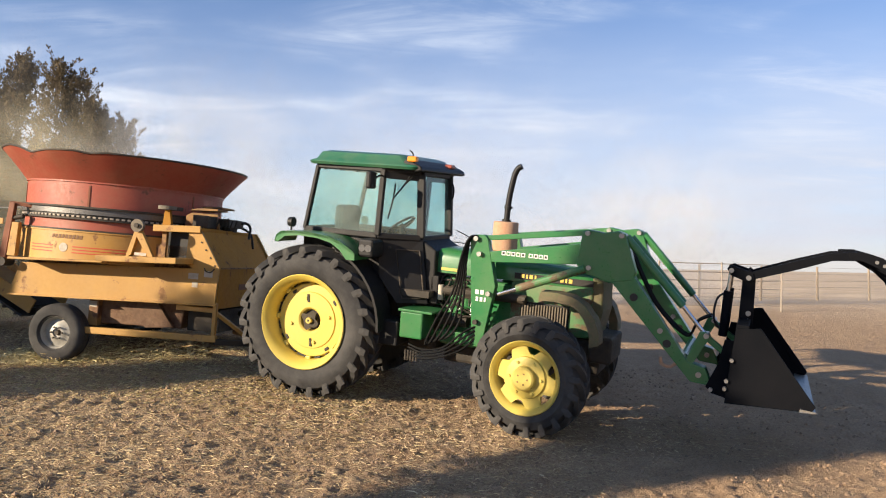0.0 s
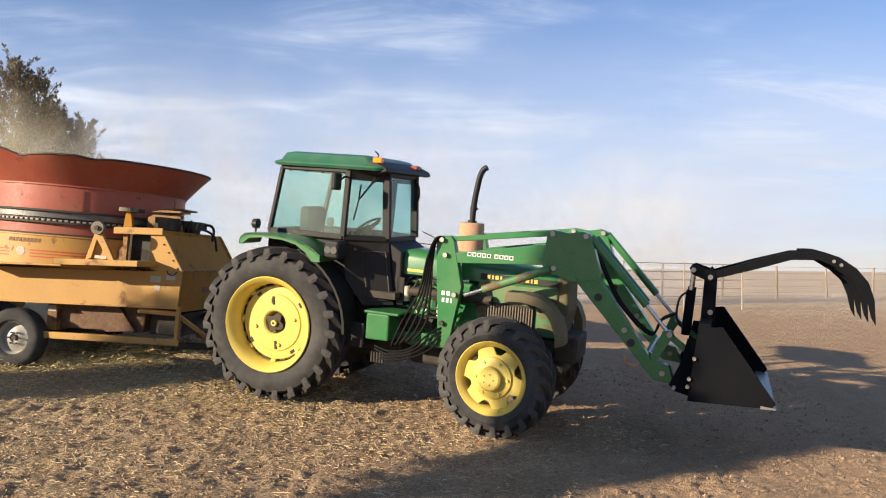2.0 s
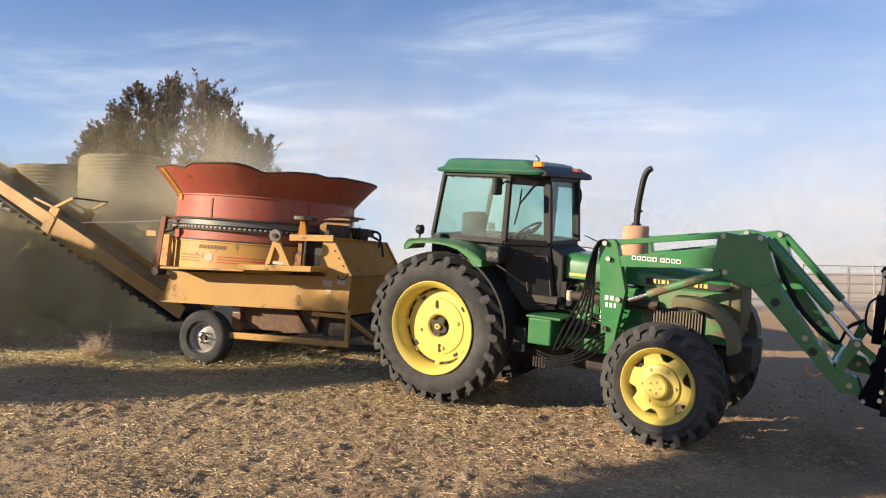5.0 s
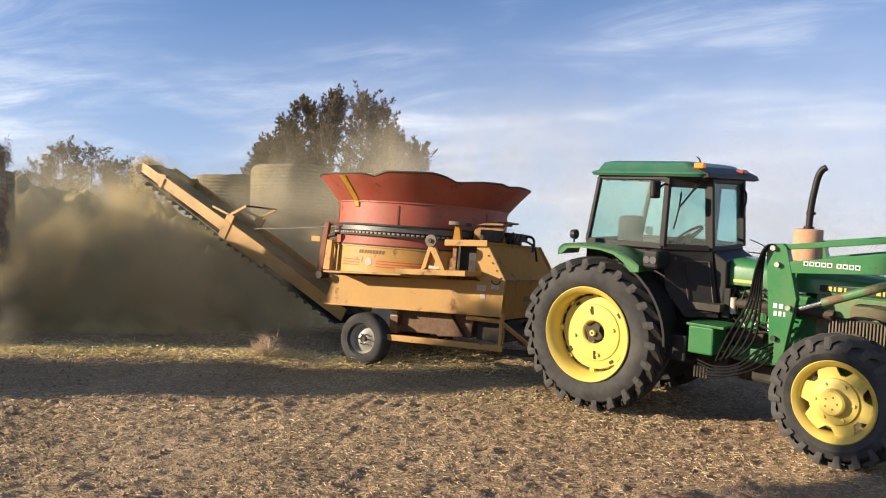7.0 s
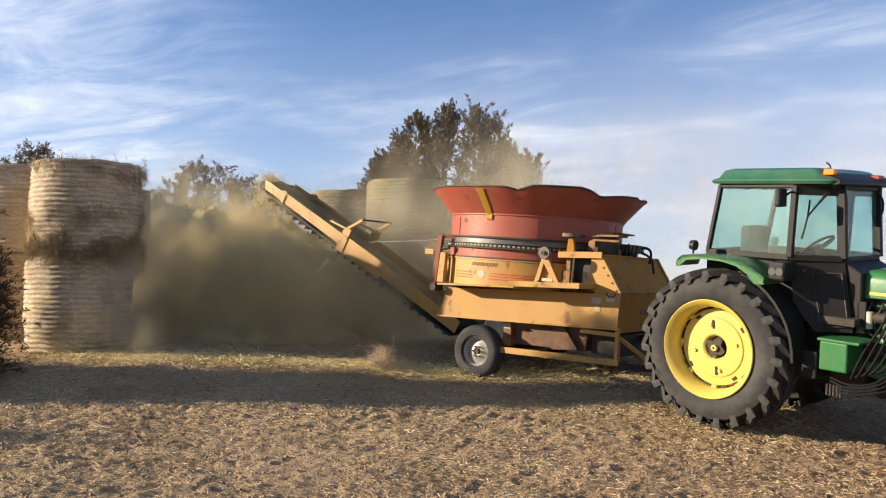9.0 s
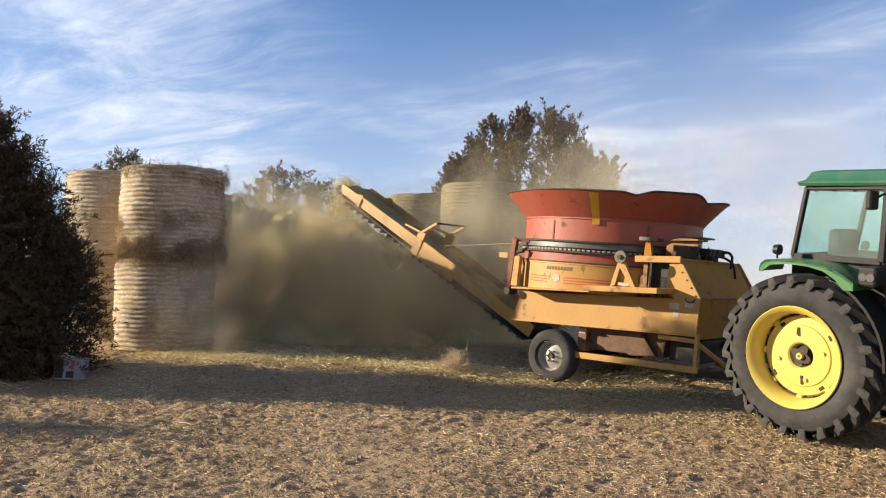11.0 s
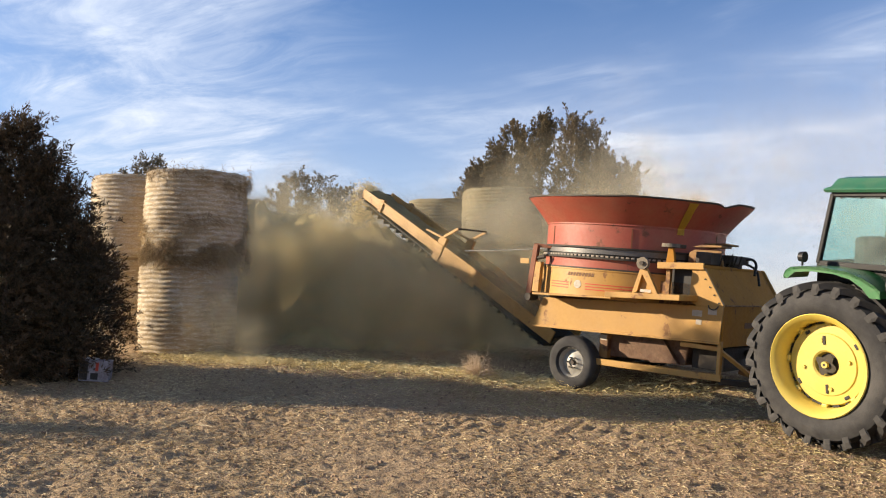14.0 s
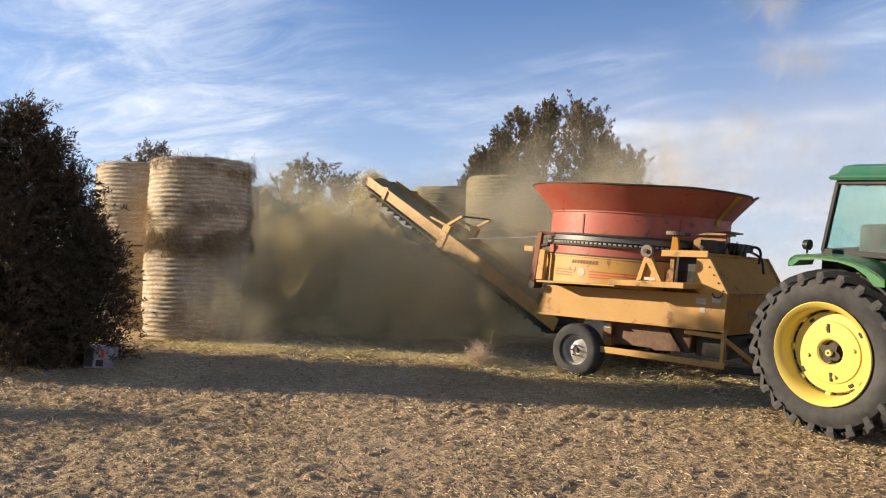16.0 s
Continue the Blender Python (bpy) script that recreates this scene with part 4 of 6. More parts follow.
    # bucket
    K = thing_part("bucket", T, Matrix.Identity(4), "black grapple bucket")
    side = [(4.84, 1.46), (5.04, 1.475), (5.59, 0.80), (5.57, 0.745), (4.80, 0.71)]
    for y in (-0.92, 0.90):
        part("side_plate", prism(B(), side, y, y + 0.022, 0.003), BUCKET_BLACK, K)
        part("side_cutter", prism(B(), [(5.02, 1.48), (5.07, 1.48), (5.615, 0.80), (5.58, 0.745), (5.54, 0.80)], y - 0.008, y + 0.03, 0.002), BUCKET_BLACK, K)
    part("back_plate", prism(B(), [(4.80, 0.71), (4.84, 1.46), (4.865, 1.46), (4.825, 0.71)], -0.90, 0.90), BUCKET_BLACK, K)
    part("floor_plate", prism(B(), [(4.80, 0.70), (5.57, 0.74), (5.57, 0.76), (4.80, 0.725)], -0.90, 0.90), BUCKET_BLACK, K)
    part("cutting_edge", prism(B(), [(5.48, 0.735), (5.62, 0.742), (5.62, 0.757), (5.48, 0.765)], -0.93, 0.93), STEEL, K, "worn bright cutting edge")
    part("top_lip", bar(B(), (4.90, -0.90, 1.47), (4.90, 0.90, 1.47), 0.12, 0.05, 0.008), BUCKET_BLACK, K)
    for s in (-1, 1):
        part("mount_plate", prism(B(), [(4.60, 0.80), (4.66, 0.74), (4.80, 0.71), (4.84, 1.30), (4.74, 1.30), (4.70, 1.05)], s * 0.70 - 0.02, s * 0.70 + 0.02, 0.004), BUCKET_BLACK, K)
        for x, z in ((4.83, 1.14), (4.80, 0.93), (4.79, 0.85), (4.66, 0.82)):
            part("bolt", rod(B(), (x, s * 0.95 - 0.0, z), (x, s * 0.90, z), 0.020, seg=8), STEEL, K)
    # grapple
    Gp = thing_part("grapple", T, Matrix.Identity(4), "black steel grapple fork")
    for y in (-0.32, 0.06):
        part("post", prism(B(), [(4.84, 1.40), (4.98, 1.40), (4.965, 1.95), (4.90, 2.01), (4.84, 1.93)], y - 0.03, y + 0.03, 0.006), BUCKET_BLACK, Gp)
        part("rocker", prism(B(), [(4.68, 2.00), (4.73, 2.03), (4.94, 1.97), (4.96, 1.90), (4.90, 1.87), (4.72, 1.93)], y - 0.05, y + 0.05, 0.006), BUCKET_BLACK, Gp)
        part("main_arm", prism(B(), [(4.90, 1.89), (4.92, 1.98), (5.30, 2.13), (5.66, 2.255), (5.92, 2.28), (5.94, 2.20), (5.66, 2.175), (5.32, 2.04)], y - 0.035, y + 0.035, 0.006), BUCKET_BLACK, Gp)
        cy = thing_part("grapple_cylinder", Gp, Matrix.Identity(4))
        part("barrel", rod(B(), (4.70, y - 0.02, 1.28), (4.715, y - 0.02, 1.76), 0.045), BUCKET_BLACK, cy)
        part("rod", rod(B(), (4.715, y - 0.02, 1.74), (4.725, y - 0.02, 1.98), 0.022), CHROME, cy, "chrome cylinder rod")
        for x, z in ((4.725, 1.98), (4.90, 1.92), (4.93, 1.55), (4.93, 1.47)):
            part("pin", rod(B(), (x, y - 0.065, z), (x, y + 0.065, z), 0.026), STEEL, Gp)
    for k, y in enumerate((-0.34, -0.13, 0.08, 0.29)):
        o = -0.035 * k
        pts = [(5.80, 2.275), (5.95, 2.285), (6.10, 2.245), (6.26, 2.15), (6.38, 2.02), (6.45, 1.85), (6.485, 1.60), (6.44, 1.67), (6.39, 1.83), (6.32, 1.97), (6.20, 2.07), (6.05, 2.15), (5.92, 2.20), (5.80, 2.20)]
        part("tine", prism(B(), [(x + (o if z < 2.2 else o * 0.5), z) for x, z in pts], y - 0.022, y + 0.022, 0.004), BUCKET_BLACK, Gp)
        for x, z in ((6.00, 2.23), (6.07, 2.20)):
            if k == 0:
                part("bolt", rod(B(), (x + 0.05, y - 0.035, z - 0.03), (x + 0.05, y + 0.03, z - 0.03), 0.018, seg=8), STEEL, Gp)
    part("tine_bar", bar(B(), (5.90, -0.36, 2.225), (5.90, 0.32, 2.225), 0.10, 0.06, 0.008), BUCKET_BLACK, Gp)
    part("hose", tube(B(), [(4.70, -0.36, 1.33), (4.60, -0.36, 1.45), (4.61, -0.34, 1.66), (4.70, -0.33, 1.75)], 0.012), BLACK, Gp)


def build_hoses(T):
    rng = random.Random(4)
    for k in range(5):
        y = -0.68 - 0.012 * k
        d = 0.03 * k
        pts = [(2.04, y + 0.1, 2.09), (1.94, y, 2.08), (1.90 - 0.4 * d, y, 1.85), (1.90 - d, y, 1.45), (1.88 - 2.2 * d, y - 0.02, 1.12), (1.74 - 2 * d, y - 0.03, 0.90 - d * 0.6), (1.50, y, 0.84 - d * 0.5)]
        part("hydraulic_hose", tube(B(), pts, 0.013, 8, 6), HOSE, T, "black hydraulic hose")
    for k in range(4):
        z = 0.68 + 0.035 * k
        part("hydraulic_hose", tube(B(), [(1.32, -0.84, z), (1.52, -0.88, z - 0.03), (1.75, -0.84, z + 0.02), (1.95, -0.74, z + 0.12 + 0.03 * k), (2.1, -0.62, z + 0.3)], 0.012, 8, 5), HOSE, T, "dusty black hydraulic hose")
    bm = B()
    for k in range(5):
        rod(bm, (1.30 + 0.035 * k, -0.86, 0.60), (1.30 + 0.035 * k, -0.86, 0.72), 0.014, seg=8)
    part("coupler", bm, DARK, T)


def build_tractor():
    m = pose(-1.3296, 10.5721, 0.1639) @ pose(0, 0, 0, 0, 0, -21.9) @ pose(0, 0, 0, 0, 5.0, 0) @ pose(0, 0, 0, 4.0, 0, 0)
    T = thing("tractor", m, "old green farm tractor with yellow wheels, front loader and grapple", "tractor")
    rear_wheel(T, -0.82, -1, True)
    rear_wheel(T, 0.82, 1, False)
    front_wheel(T, 2.785, -0.84, -1, -6)
    front_wheel(T, 2.785, 0.84, 1, -6)
    build_engine(T)
    build_cab(T)
    build_fender(T, -1)
    build_fender(T, 1)
    build_loader(T)
    build_hoses(T)
    return T


build_tractor()


# ---- tub grinder ----
def build_tub(Gd):
    """The turning tub: straight wall, flared and dented rim, drive ring."""
    hub = thing_part("tub", Gd, pose(0.22, 0.06, 0.03), "turning red steel tub with dented flared rim")
    # crumpled stretch of the rim: degrees round the tub, lift, push outwards
    creases = [(-180, 0, 0), (-166, 0, 0), (-160, -0.035, -0.05), (-152, 0.03, 0.02), (-130, 0.045, 0.04), (-124, 0.02, 0), (-117, -0.05, -0.06), (-104, -0.01, 0.03),
               (-92, 0, 0.03), (-86, -0.025, -0.02), (-78, 0, 0), (0, 0, 0), (60, 0.02, 0), (120, -0.01, 0), (137, 0, -0.015), (150, 0.01, 0), (180, 0, 0)]

    def dent(a, k):
        d = (math.degrees(a) + 180) % 360 - 180
        return float(np.interp(d, [c[0] for c in creases], [c[k] for c in creases]))

    def turned(profile, amount, seg=144):
        bm = B()
        rings = []
        for r, z in profile:
            ring = []
            for i in range(seg):
                a = 2 * math.pi * i / seg
                k = amount(z)
                rr = r * TUB_FIT + k * dent(a, 2)
                ring.append(bm.verts.new((rr * math.cos(a), rr * math.sin(a), z + k * dent(a, 1))))
            rings.append(ring)
        for p, q in zip(rings, rings[1:] + rings[:1]):
            for i in range(seg):
                j = (i + 1) % seg
                bm.faces.new((p[i], p[j], q[j], q[i]))
        return bm

    flat = lambda z: 0.0
    bend = lambda z: max(0.0, (z - 2.46) / 0.36)
    smooth(part("tub_wall", turned([(1.45, 1.72), (1.45, 2.44), (1.425, 2.44), (1.425, 1.72)], flat), TUB_RED, hub), 40)
    smooth(part("tub_flare", turned([(1.455, 2.44), (1.56, 2.56), (1.69, 2.70), (1.785, 2.795), (1.80, 2.815), (1.79, 2.83), (1.75, 2.80), (1.66, 2.71), (1.535, 2.575), (1.43, 2.455)], bend), TUB_RED, hub, "dented flared tub rim"), 40)
    part("rim_edge", turned([(1.80, 2.812), (1.815, 2.818), (1.815, 2.838), (1.79, 2.838)], bend), DARK, hub, "worn dark rim edge")
    part("rim_seam", turned([(1.45, 2.435), (1.47, 2.435), (1.47, 2.455), (1.45, 2.455)], flat), TUB_RED, hub)
    for z0, z1, r, mt in ((2.01, 2.088, 1.50, STEEL_DULL), (2.09, 2.115, 1.545, DARK), (1.935, 1.96, 1.51, DARK)):
        part("drive_ring", turned([(1.44, z0), (r, z0), (r, z1), (1.44, z1)], flat), mt, hub, "dull steel drive ring")
    for k in range(120):
        a = 2 * math.pi * k / 120
        m = Matrix.Rotation(a, 4, "Z")
        if k == 0:
            link = part("chain_link", box(B(), (1.39, -0.022, 1.962), (1.408, 0.022, 1.988), 0.005, m), GALV, hub, "steel chain link")
        else:
            o = new("chain_link", link.data)
            o.parent, o.matrix_basis = hub, m
    part("chain_bed", turned([(1.44, 1.955), (1.47, 1.955), (1.47, 2.015), (1.44, 2.015)], flat), INK_AND_SHADE, hub)
    for k in range(6):
        a = k * math.pi / 3 + 0.55
        part("seam_strip", box(B(), (1.362, -0.012, 2.10), (1.375, 0.012, 2.40), 0, Matrix.Rotation(a, 4, "Z")), RUST_RED, hub)
    # yellow marker stripe on the flare
    a0 = TUB_MARK
    bm = B()
    for w, r, z in ((0.055, 1.468, 2.36), (0.05, 1.468, 2.445), (0.06, 1.572, 2.56), (0.06, 1.70, 2.70), (0.07, 1.797, 2.795)):
        k = bend(z)
        rr, zz = r * TUB_FIT + k * dent(a0, 2) + 0.006, z + k * dent(a0, 1)
        bm.verts.new((rr * math.cos(a0 - w / rr), rr * math.sin(a0 - w / rr), zz))
        bm.verts.new((rr * math.cos(a0 + w / rr), rr * math.sin(a0 + w / rr), zz))
    bm.verts.ensure_lookup_table()
    for i in range(4):
        bm.faces.new((bm.verts[2 * i], bm.verts[2 * i + 1], bm.verts[2 * i + 3], bm.verts[2 * i + 2]))
    bmesh.ops.solidify(bm, geom=bm.faces[:], thickness=0.004)
    part("marker_stripe", bm, TUB_STRIPE, hub, "chipped yellow paint stripe")
    return hub


TUB_MARK, TUB_FIT = radians(-180), 0.942


def ring_patch(r, z0, z1, a0, a1, thick=0.003, lean=0.0):
    """A thin curved plate on the grinder's round skirt, between two angles in degrees."""
    bm = B()
    n = max(2, int((a1 - a0) / 4))
    rows = []
    for k in range(n + 1):
        a = radians(a0 + (a1 - a0) * k / n)
        b = a + radians(lean)
        rows.append([bm.verts.new((0.22 + q * math.cos(c), 0.06 + q * math.sin(c), z)) for q, z, c in ((r, z0, a), (r + thick, z0, a), (r + thick, z1, b), (r, z1, b))])
    for p, q in zip(rows, rows[1:]):
        for i in range(4):
            bm.faces.new((p[i], q[i], q[(i + 1) % 4], p[(i + 1) % 4]))
    bm.faces.new(rows[0])
    bm.faces.new(rows[-1][::-1])
    return bm


def road_wheel(parent, y, s):
    w = thing_part("wheel", parent, pose(0, y, 0.40))
    bm = lathe(B(), [(0.215, -0.10), (0.25, -0.135), (0.33, -0.14), (0.375, -0.12), (0.397, -0.085), (0.40, -0.03), (0.392, -0.028), (0.392, -0.018), (0.40, -0.016), (0.40, 0.016), (0.392, 0.018), (0.392, 0.028), (0.40, 0.03), (0.397, 0.085), (0.375, 0.12), (0.33, 0.14), (0.25, 0.135), (0.215, 0.10)], 48)
    smooth(part("tyre", bm, RUBBER, w, "black ribbed implement tyre"), 40)
    bm = lathe(B(), [(0.225, s * 0.115), (0.232, s * 0.105), (0.21, s * 0.085), (0.195, s * 0.05), (0.19, s * 0.02), (0.12, s * 0.035), (0.10, s * 0.05), (0.065, s * 0.055), (0.06, s * 0.035), (0.001, s * 0.03)], 40)
    smooth(part("rim", bm, RIM_GREY, w, "grey-white steel rim"), 35)
    part("hub_cap", rod(B(), (0, s * 0.02, 0), (0, s * 0.075, 0), 0.045, 0.03, 16), DARK, w)
    for k in range(6):
        a = k * math.pi / 3
        part("nut", rod(B(), (0.082 * math.cos(a), s * 0.06, 0.082 * math.sin(a)), (0.082 * math.cos(a), s * 0.085, 0.082 * math.sin(a)), 0.012, seg=6), DARK, w)


def build_grinder():
    m = pose(-5.154, 12.007, 0.2647) @ pose(0, 0, 0, 0, 0, -7) @ pose(0, 0, 0, 0, 3.8, 0)
    g = thing("tub_grinder", m, "faded yellow hay grinder with a turning red tub", "hay grinder")
    road_wheel(g, -1.06, -1)
    road_wheel(g, 1.06, 1)
    part("axle", bar(B(), (0, -0.92, 0.40), (0, 0.92, 0.40), 0.12, 0.12), DARK, g)
    for s in (-1, 1):
        y0, y1 = (s * 1.10, s * 1.06)
        sp = part("side_panel", prism(B(), [(-0.80, 0.87), (2.20, 0.98), (2.22, 1.45), (1.85, 1.44), (-0.64, 1.32)], y0, y1, 0.006), GY, g, "faded yellow side panel")
        part("panel_flange", bar(B(), (-0.80, s * 1.09, 0.865), (2.22, s * 1.09, 0.975), 0.07, 0.025, 0.004), GY, g)
        part("lower_rail", bar(B(), (0.30, s * 1.06, 0.47), (2.25, s * 1.06, 0.525), 0.08, 0.09, 0.008), GY, g)
        part("front_leg", bar(B(), (2.205, s * 1.06, 0.50), (2.20, s * 1.06, 1.0), 0.07, 0.05, 0.006), GY, g)
        part("ledge", prism(B(), [(-0.56, 1.365), (0.78, 1.425), (0.78, 1.45), (-0.56, 1.395)], s * 0.95, s * 1.50, 0.004), GY, g)
        part("ledge", prism(B(), [(0.76, 1.445), (1.86, 1.50), (1.86, 1.575), (0.76, 1.525)], s * 0.95, s * 1.64, 0.006), GY, g, "yellow walkway ledge")
        part("peak_plate", prism(B(), [(1.74, 1.50), (1.76, 1.93), (1.80, 1.985), (1.90, 1.99), (2.225, 1.47), (2.22, 1.44), (1.85, 1.44)], s * 1.105, s * 1.06, 0.004), GY, g)
        part("pulley_bracket", prism(B(), [(1.07, 1.52), (1.18, 1.90), (1.26, 1.90), (1.46, 1.55), (1.38, 1.55), (1.21, 1.80), (1.15, 1.56)], s * 1.46, s * 1.40, 0.004), GY, g)
        part("bracket_plate", prism(B(), [(1.10, 1.53), (1.19, 1.85), (1.25, 1.85), (1.42, 1.55)], s * 1.40, s * 1.385), GY, g)
        bm = rod(B(), (1.22, s * 1.50, 1.95), (1.22, s * 1.44, 1.95), 0.085, seg=24)
        part("pulley", bm, DUSTY_IRON, g, "dusty iron idler pulley")
        part("pulley_hub", rod(B(), (1.22, s * 1.53, 1.95), (1.22, s * 1.38, 1.95), 0.03), DARK, g)
    # fixed ring that the tub turns in
    R = 1.43
    bm = lathe(B(), [(R, 1.40), (R, 1.79), (R + 0.012, 1.795), (R + 0.012, 1.812), (R - 0.02, 1.812), (R - 0.02, 1.40)], 96, True)
    bmesh.ops.transform(bm, matrix=Matrix(((1, 0, 0, 0.22), (0, 0, 1, 0.06), (0, 1, 0, 0), (0, 0, 0, 1))), verts=bm.verts[:])
    smooth(part("skirt_ring", bm, GY, g, "faded yellow round skirt below the tub"), 40)
    part("ring_seal", ring_patch(R - 0.05, 1.81, 1.835, -180, 179.9, 0.06), DARK, g)
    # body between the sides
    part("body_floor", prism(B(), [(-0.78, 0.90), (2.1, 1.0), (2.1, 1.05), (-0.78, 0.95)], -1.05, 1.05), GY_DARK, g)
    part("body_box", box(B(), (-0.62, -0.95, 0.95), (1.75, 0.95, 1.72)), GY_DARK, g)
    part("mill_housing", prism(B(), [(0.42, 0.55), (1.62, 0.58), (1.66, 0.95), (0.38, 0.92)], -0.80, 0.80, 0.02), MILL, g, "mottled dark brown hammer mill housing")
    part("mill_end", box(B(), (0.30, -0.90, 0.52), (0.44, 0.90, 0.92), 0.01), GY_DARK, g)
    part("mill_chute", prism(B(), [(0.62, 0.90), (1.30, 0.92), (1.55, 0.60), (1.15, 0.56)], -0.90, -0.81, 0.006), MILL, g)
    part("belt_guard", box(B(), (1.66, -0.70, 0.56), (2.12, 0.80, 0.88), 0.015), DARK, g)
    part("guard_strip", box(B(), (1.64, -1.05, 0.865), (2.16, -0.93, 0.93), 0.008), GY, g)
    # sloping front hood of the machine
    fr = [(1.90, 1.985), (2.22, 1.47), (2.22, 0.92), (2.19, 0.92), (2.19, 1.46), (1.88, 1.965)]
    part("front_shield", prism(B(), fr, -1.055, 0.95, 0.004), GY_BROWN, g, "brownish yellow sloping front shield, shade in its colour")
    part("front_seam", bar(B(), (2.228, -1.04, 1.47), (2.228, 0.94, 1.47), 0.02, 0.02), GY_DARK, g)
    part("shield_print", box(B(), (2.222, -0.35, 1.16), (2.2265, -0.05, 1.24)), PRINT_BROWN, g)
    part("top_deck", box(B(), (1.33, -1.10, 1.95), (1.93, 0.80, 1.99), 0.006), GY_BROWN, g)
    part("deck_lip", bar(B(), (1.26, -1.13, 1.94), (1.93, -1.13, 1.97), 0.03, 0.09, 0.006), GY, g)
    part("deck_angle", prism(B(), [(1.50, 1.99), (1.52, 2.16), (1.60, 2.20), (1.98, 2.20), (1.98, 2.17), (1.64, 2.15), (1.60, 1.99)], -0.72, -0.66, 0.004), GY_DARK, g)
    part("roller_frame", box(B(), (1.66, -0.82, 2.0), (1.88, -0.50, 2.17), 0.012), DARK, g)
    part("guide_cap", prism(B(), [(1.58, 2.23), (1.72, 2.27), (2.0, 2.27), (2.0, 2.245), (1.74, 2.235)], -0.78, -0.44, 0.004), GY_DARK, g)
    for k in range(5):
        part("control_lever", rod(B(), (1.92 + 0.03 * k, -0.62 + 0.09 * k, 2.0), (1.96 + 0.03 * k, -0.62 + 0.09 * k, 2.14 + 0.015 * (k % 3)), 0.012, seg=6), DARK, g)
    part("deck_post", box(B(), (1.36, -1.06, 1.50), (1.42, -1.0, 1.95)), GY_DARK, g)
    # black block added in place of the shade below the deck
    part("shadow_box", box(B(), (1.40, -0.95, 1.55), (1.74, -0.70, 1.93)), INK_AND_SHADE, g)
    for k in range(4):
        part("shield_bolt", rod(B(), (1.95 + 0.07 * k, -1.10, 1.80 - 0.10 * k), (1.95 + 0.07 * k, -1.115, 1.80 - 0.10 * k), 0.012, seg=6), DARK, g)
    part("guide_roller", rod(B(), (1.42, -1.08, 2.20), (1.42, -1.08, 2.25), 0.13, seg=24), DUSTY_IRON, g, "dusty iron tub guide roller")
    part("roller_post", prism(B(), [(1.37, 1.98), (1.39, 2.20), (1.46, 2.20), (1.50, 1.98)], -1.11, -1.05, 0.006), GY_BROWN, g)
    part("roller_arm", bar(B(), (1.36, -1.12, 2.22), (1.60, -1.0, 2.22), 0.10, 0.05, 0.008), DARK, g)
    part("tub_guide", prism(B(), [(1.62, 1.98), (1.64, 2.22), (1.78, 2.22), (1.86, 1.98)], -0.35, -0.27, 0.006), GY_DARK, g)
    v = thing_part("valve_bank", g, Matrix.Identity(4), "dark greasy hydraulic motor and valves")
    part("motor", rod(B(), (1.84, 0.05, 1.98), (1.84, 0.05, 2.16), 0.12, seg=20), DARK, v)
    part("valve_body", box(B(), (1.72, -0.25, 2.04), (1.96, 0.32, 2.16), 0.015), DARK, v)
    part("cover", box(B(), (1.62, -0.30, 2.20), (1.96, 0.20, 2.225), 0.006, pose(0, 0, 0, 0, -3, 0)), GY_DARK, v)
    part("valve_hose", tube(B(), [(1.90, 0.2, 2.10), (2.02, 0.25, 2.13), (2.08, 0.28, 2.06), (2.10, 0.2, 1.90)], 0.02), BLACK, v)
    part("valve_hose", tube(B(), [(1.92, 0.3, 2.06), (2.0, 0.35, 2.02), (2.06, 0.40, 1.95), (2.14, 0.30, 1.76)], 0.018), BLACK, v)
    # rear lift arm for the conveyor
    a = thing_part("lift_arm", g, Matrix.Identity(4), "rust-red conveyor lift arm")
    part("arm_plate", prism(B(), [(-0.90, 1.30), (-0.80, 1.28), (-0.72, 2.12), (-0.80, 2.14)], -1.22, -1.15, 0.006), RUST_RED, a)
    part("arm_plate", prism(B(), [(-0.72, 1.40), (-0.60, 1.40), (-0.58, 1.86), (-0.68, 1.86)], -1.30, -1.22, 0.006), GY, a)
    part("arm_head", bar(B(), (-0.78, -1.18, 2.12), (-0.52, -1.12, 2.10), 0.05, 0.05, 0.006), RUST_RED, a)
    part("arm_pin", rod(B(), (-0.82, -1.26, 1.31), (-0.82, -1.05, 1.31), 0.06), DARK, a)
    part("arm_rod", rod(B(), (-0.60, -1.18, 1.95), (-0.80, -1.18, 1.90), 0.03), DARK, a)
    part("sign_plate", box(B(), (-1.02, -1.24, 1.82), (-0.86, -1.225, 1.90)), GY, a)
    part("winch_cable", tube(B(), [(-0.78, -0.9, 2.08), (-1.9, -0.5, 2.01), (-2.95, -0.34, 1.95)], 0.008, 6, 4), STEEL, g)
    # decals
    for k in range(9):
        a = -101 + 2.05 * k
        part("faded_letter", ring_patch(1.431, 1.70, 1.752, a, a + 1.45, 0.003, 0.5), PRINT_BROWN, g)
    part("round_decal", rod(B(), (0.14, -1.374, 1.58), (0.14, -1.360, 1.58), 0.06, seg=24), STICKER, g, "faded white round sticker")
    for z in (1.51, 1.55, 1.59):
        part("stripe", ring_patch(1.431, z, z + 0.013, -116, -100), PRINT_RED, g)
        part("stripe", ring_patch(1.431, z, z + 0.013, -88, -58), PRINT_RED, g)
    for x0, x1, z0, z1, mt in ((1.80, 1.94, 1.30, 1.38, STICKER), (1.86, 1.94, 1.19, 1.26, STICKER), (2.02, 2.14, 1.34, 1.42, STICKER), (1.20, 1.36, 1.56, 1.60, STICKER)):
        y = -1.1045 if x0 > 1.5 else -1.4635
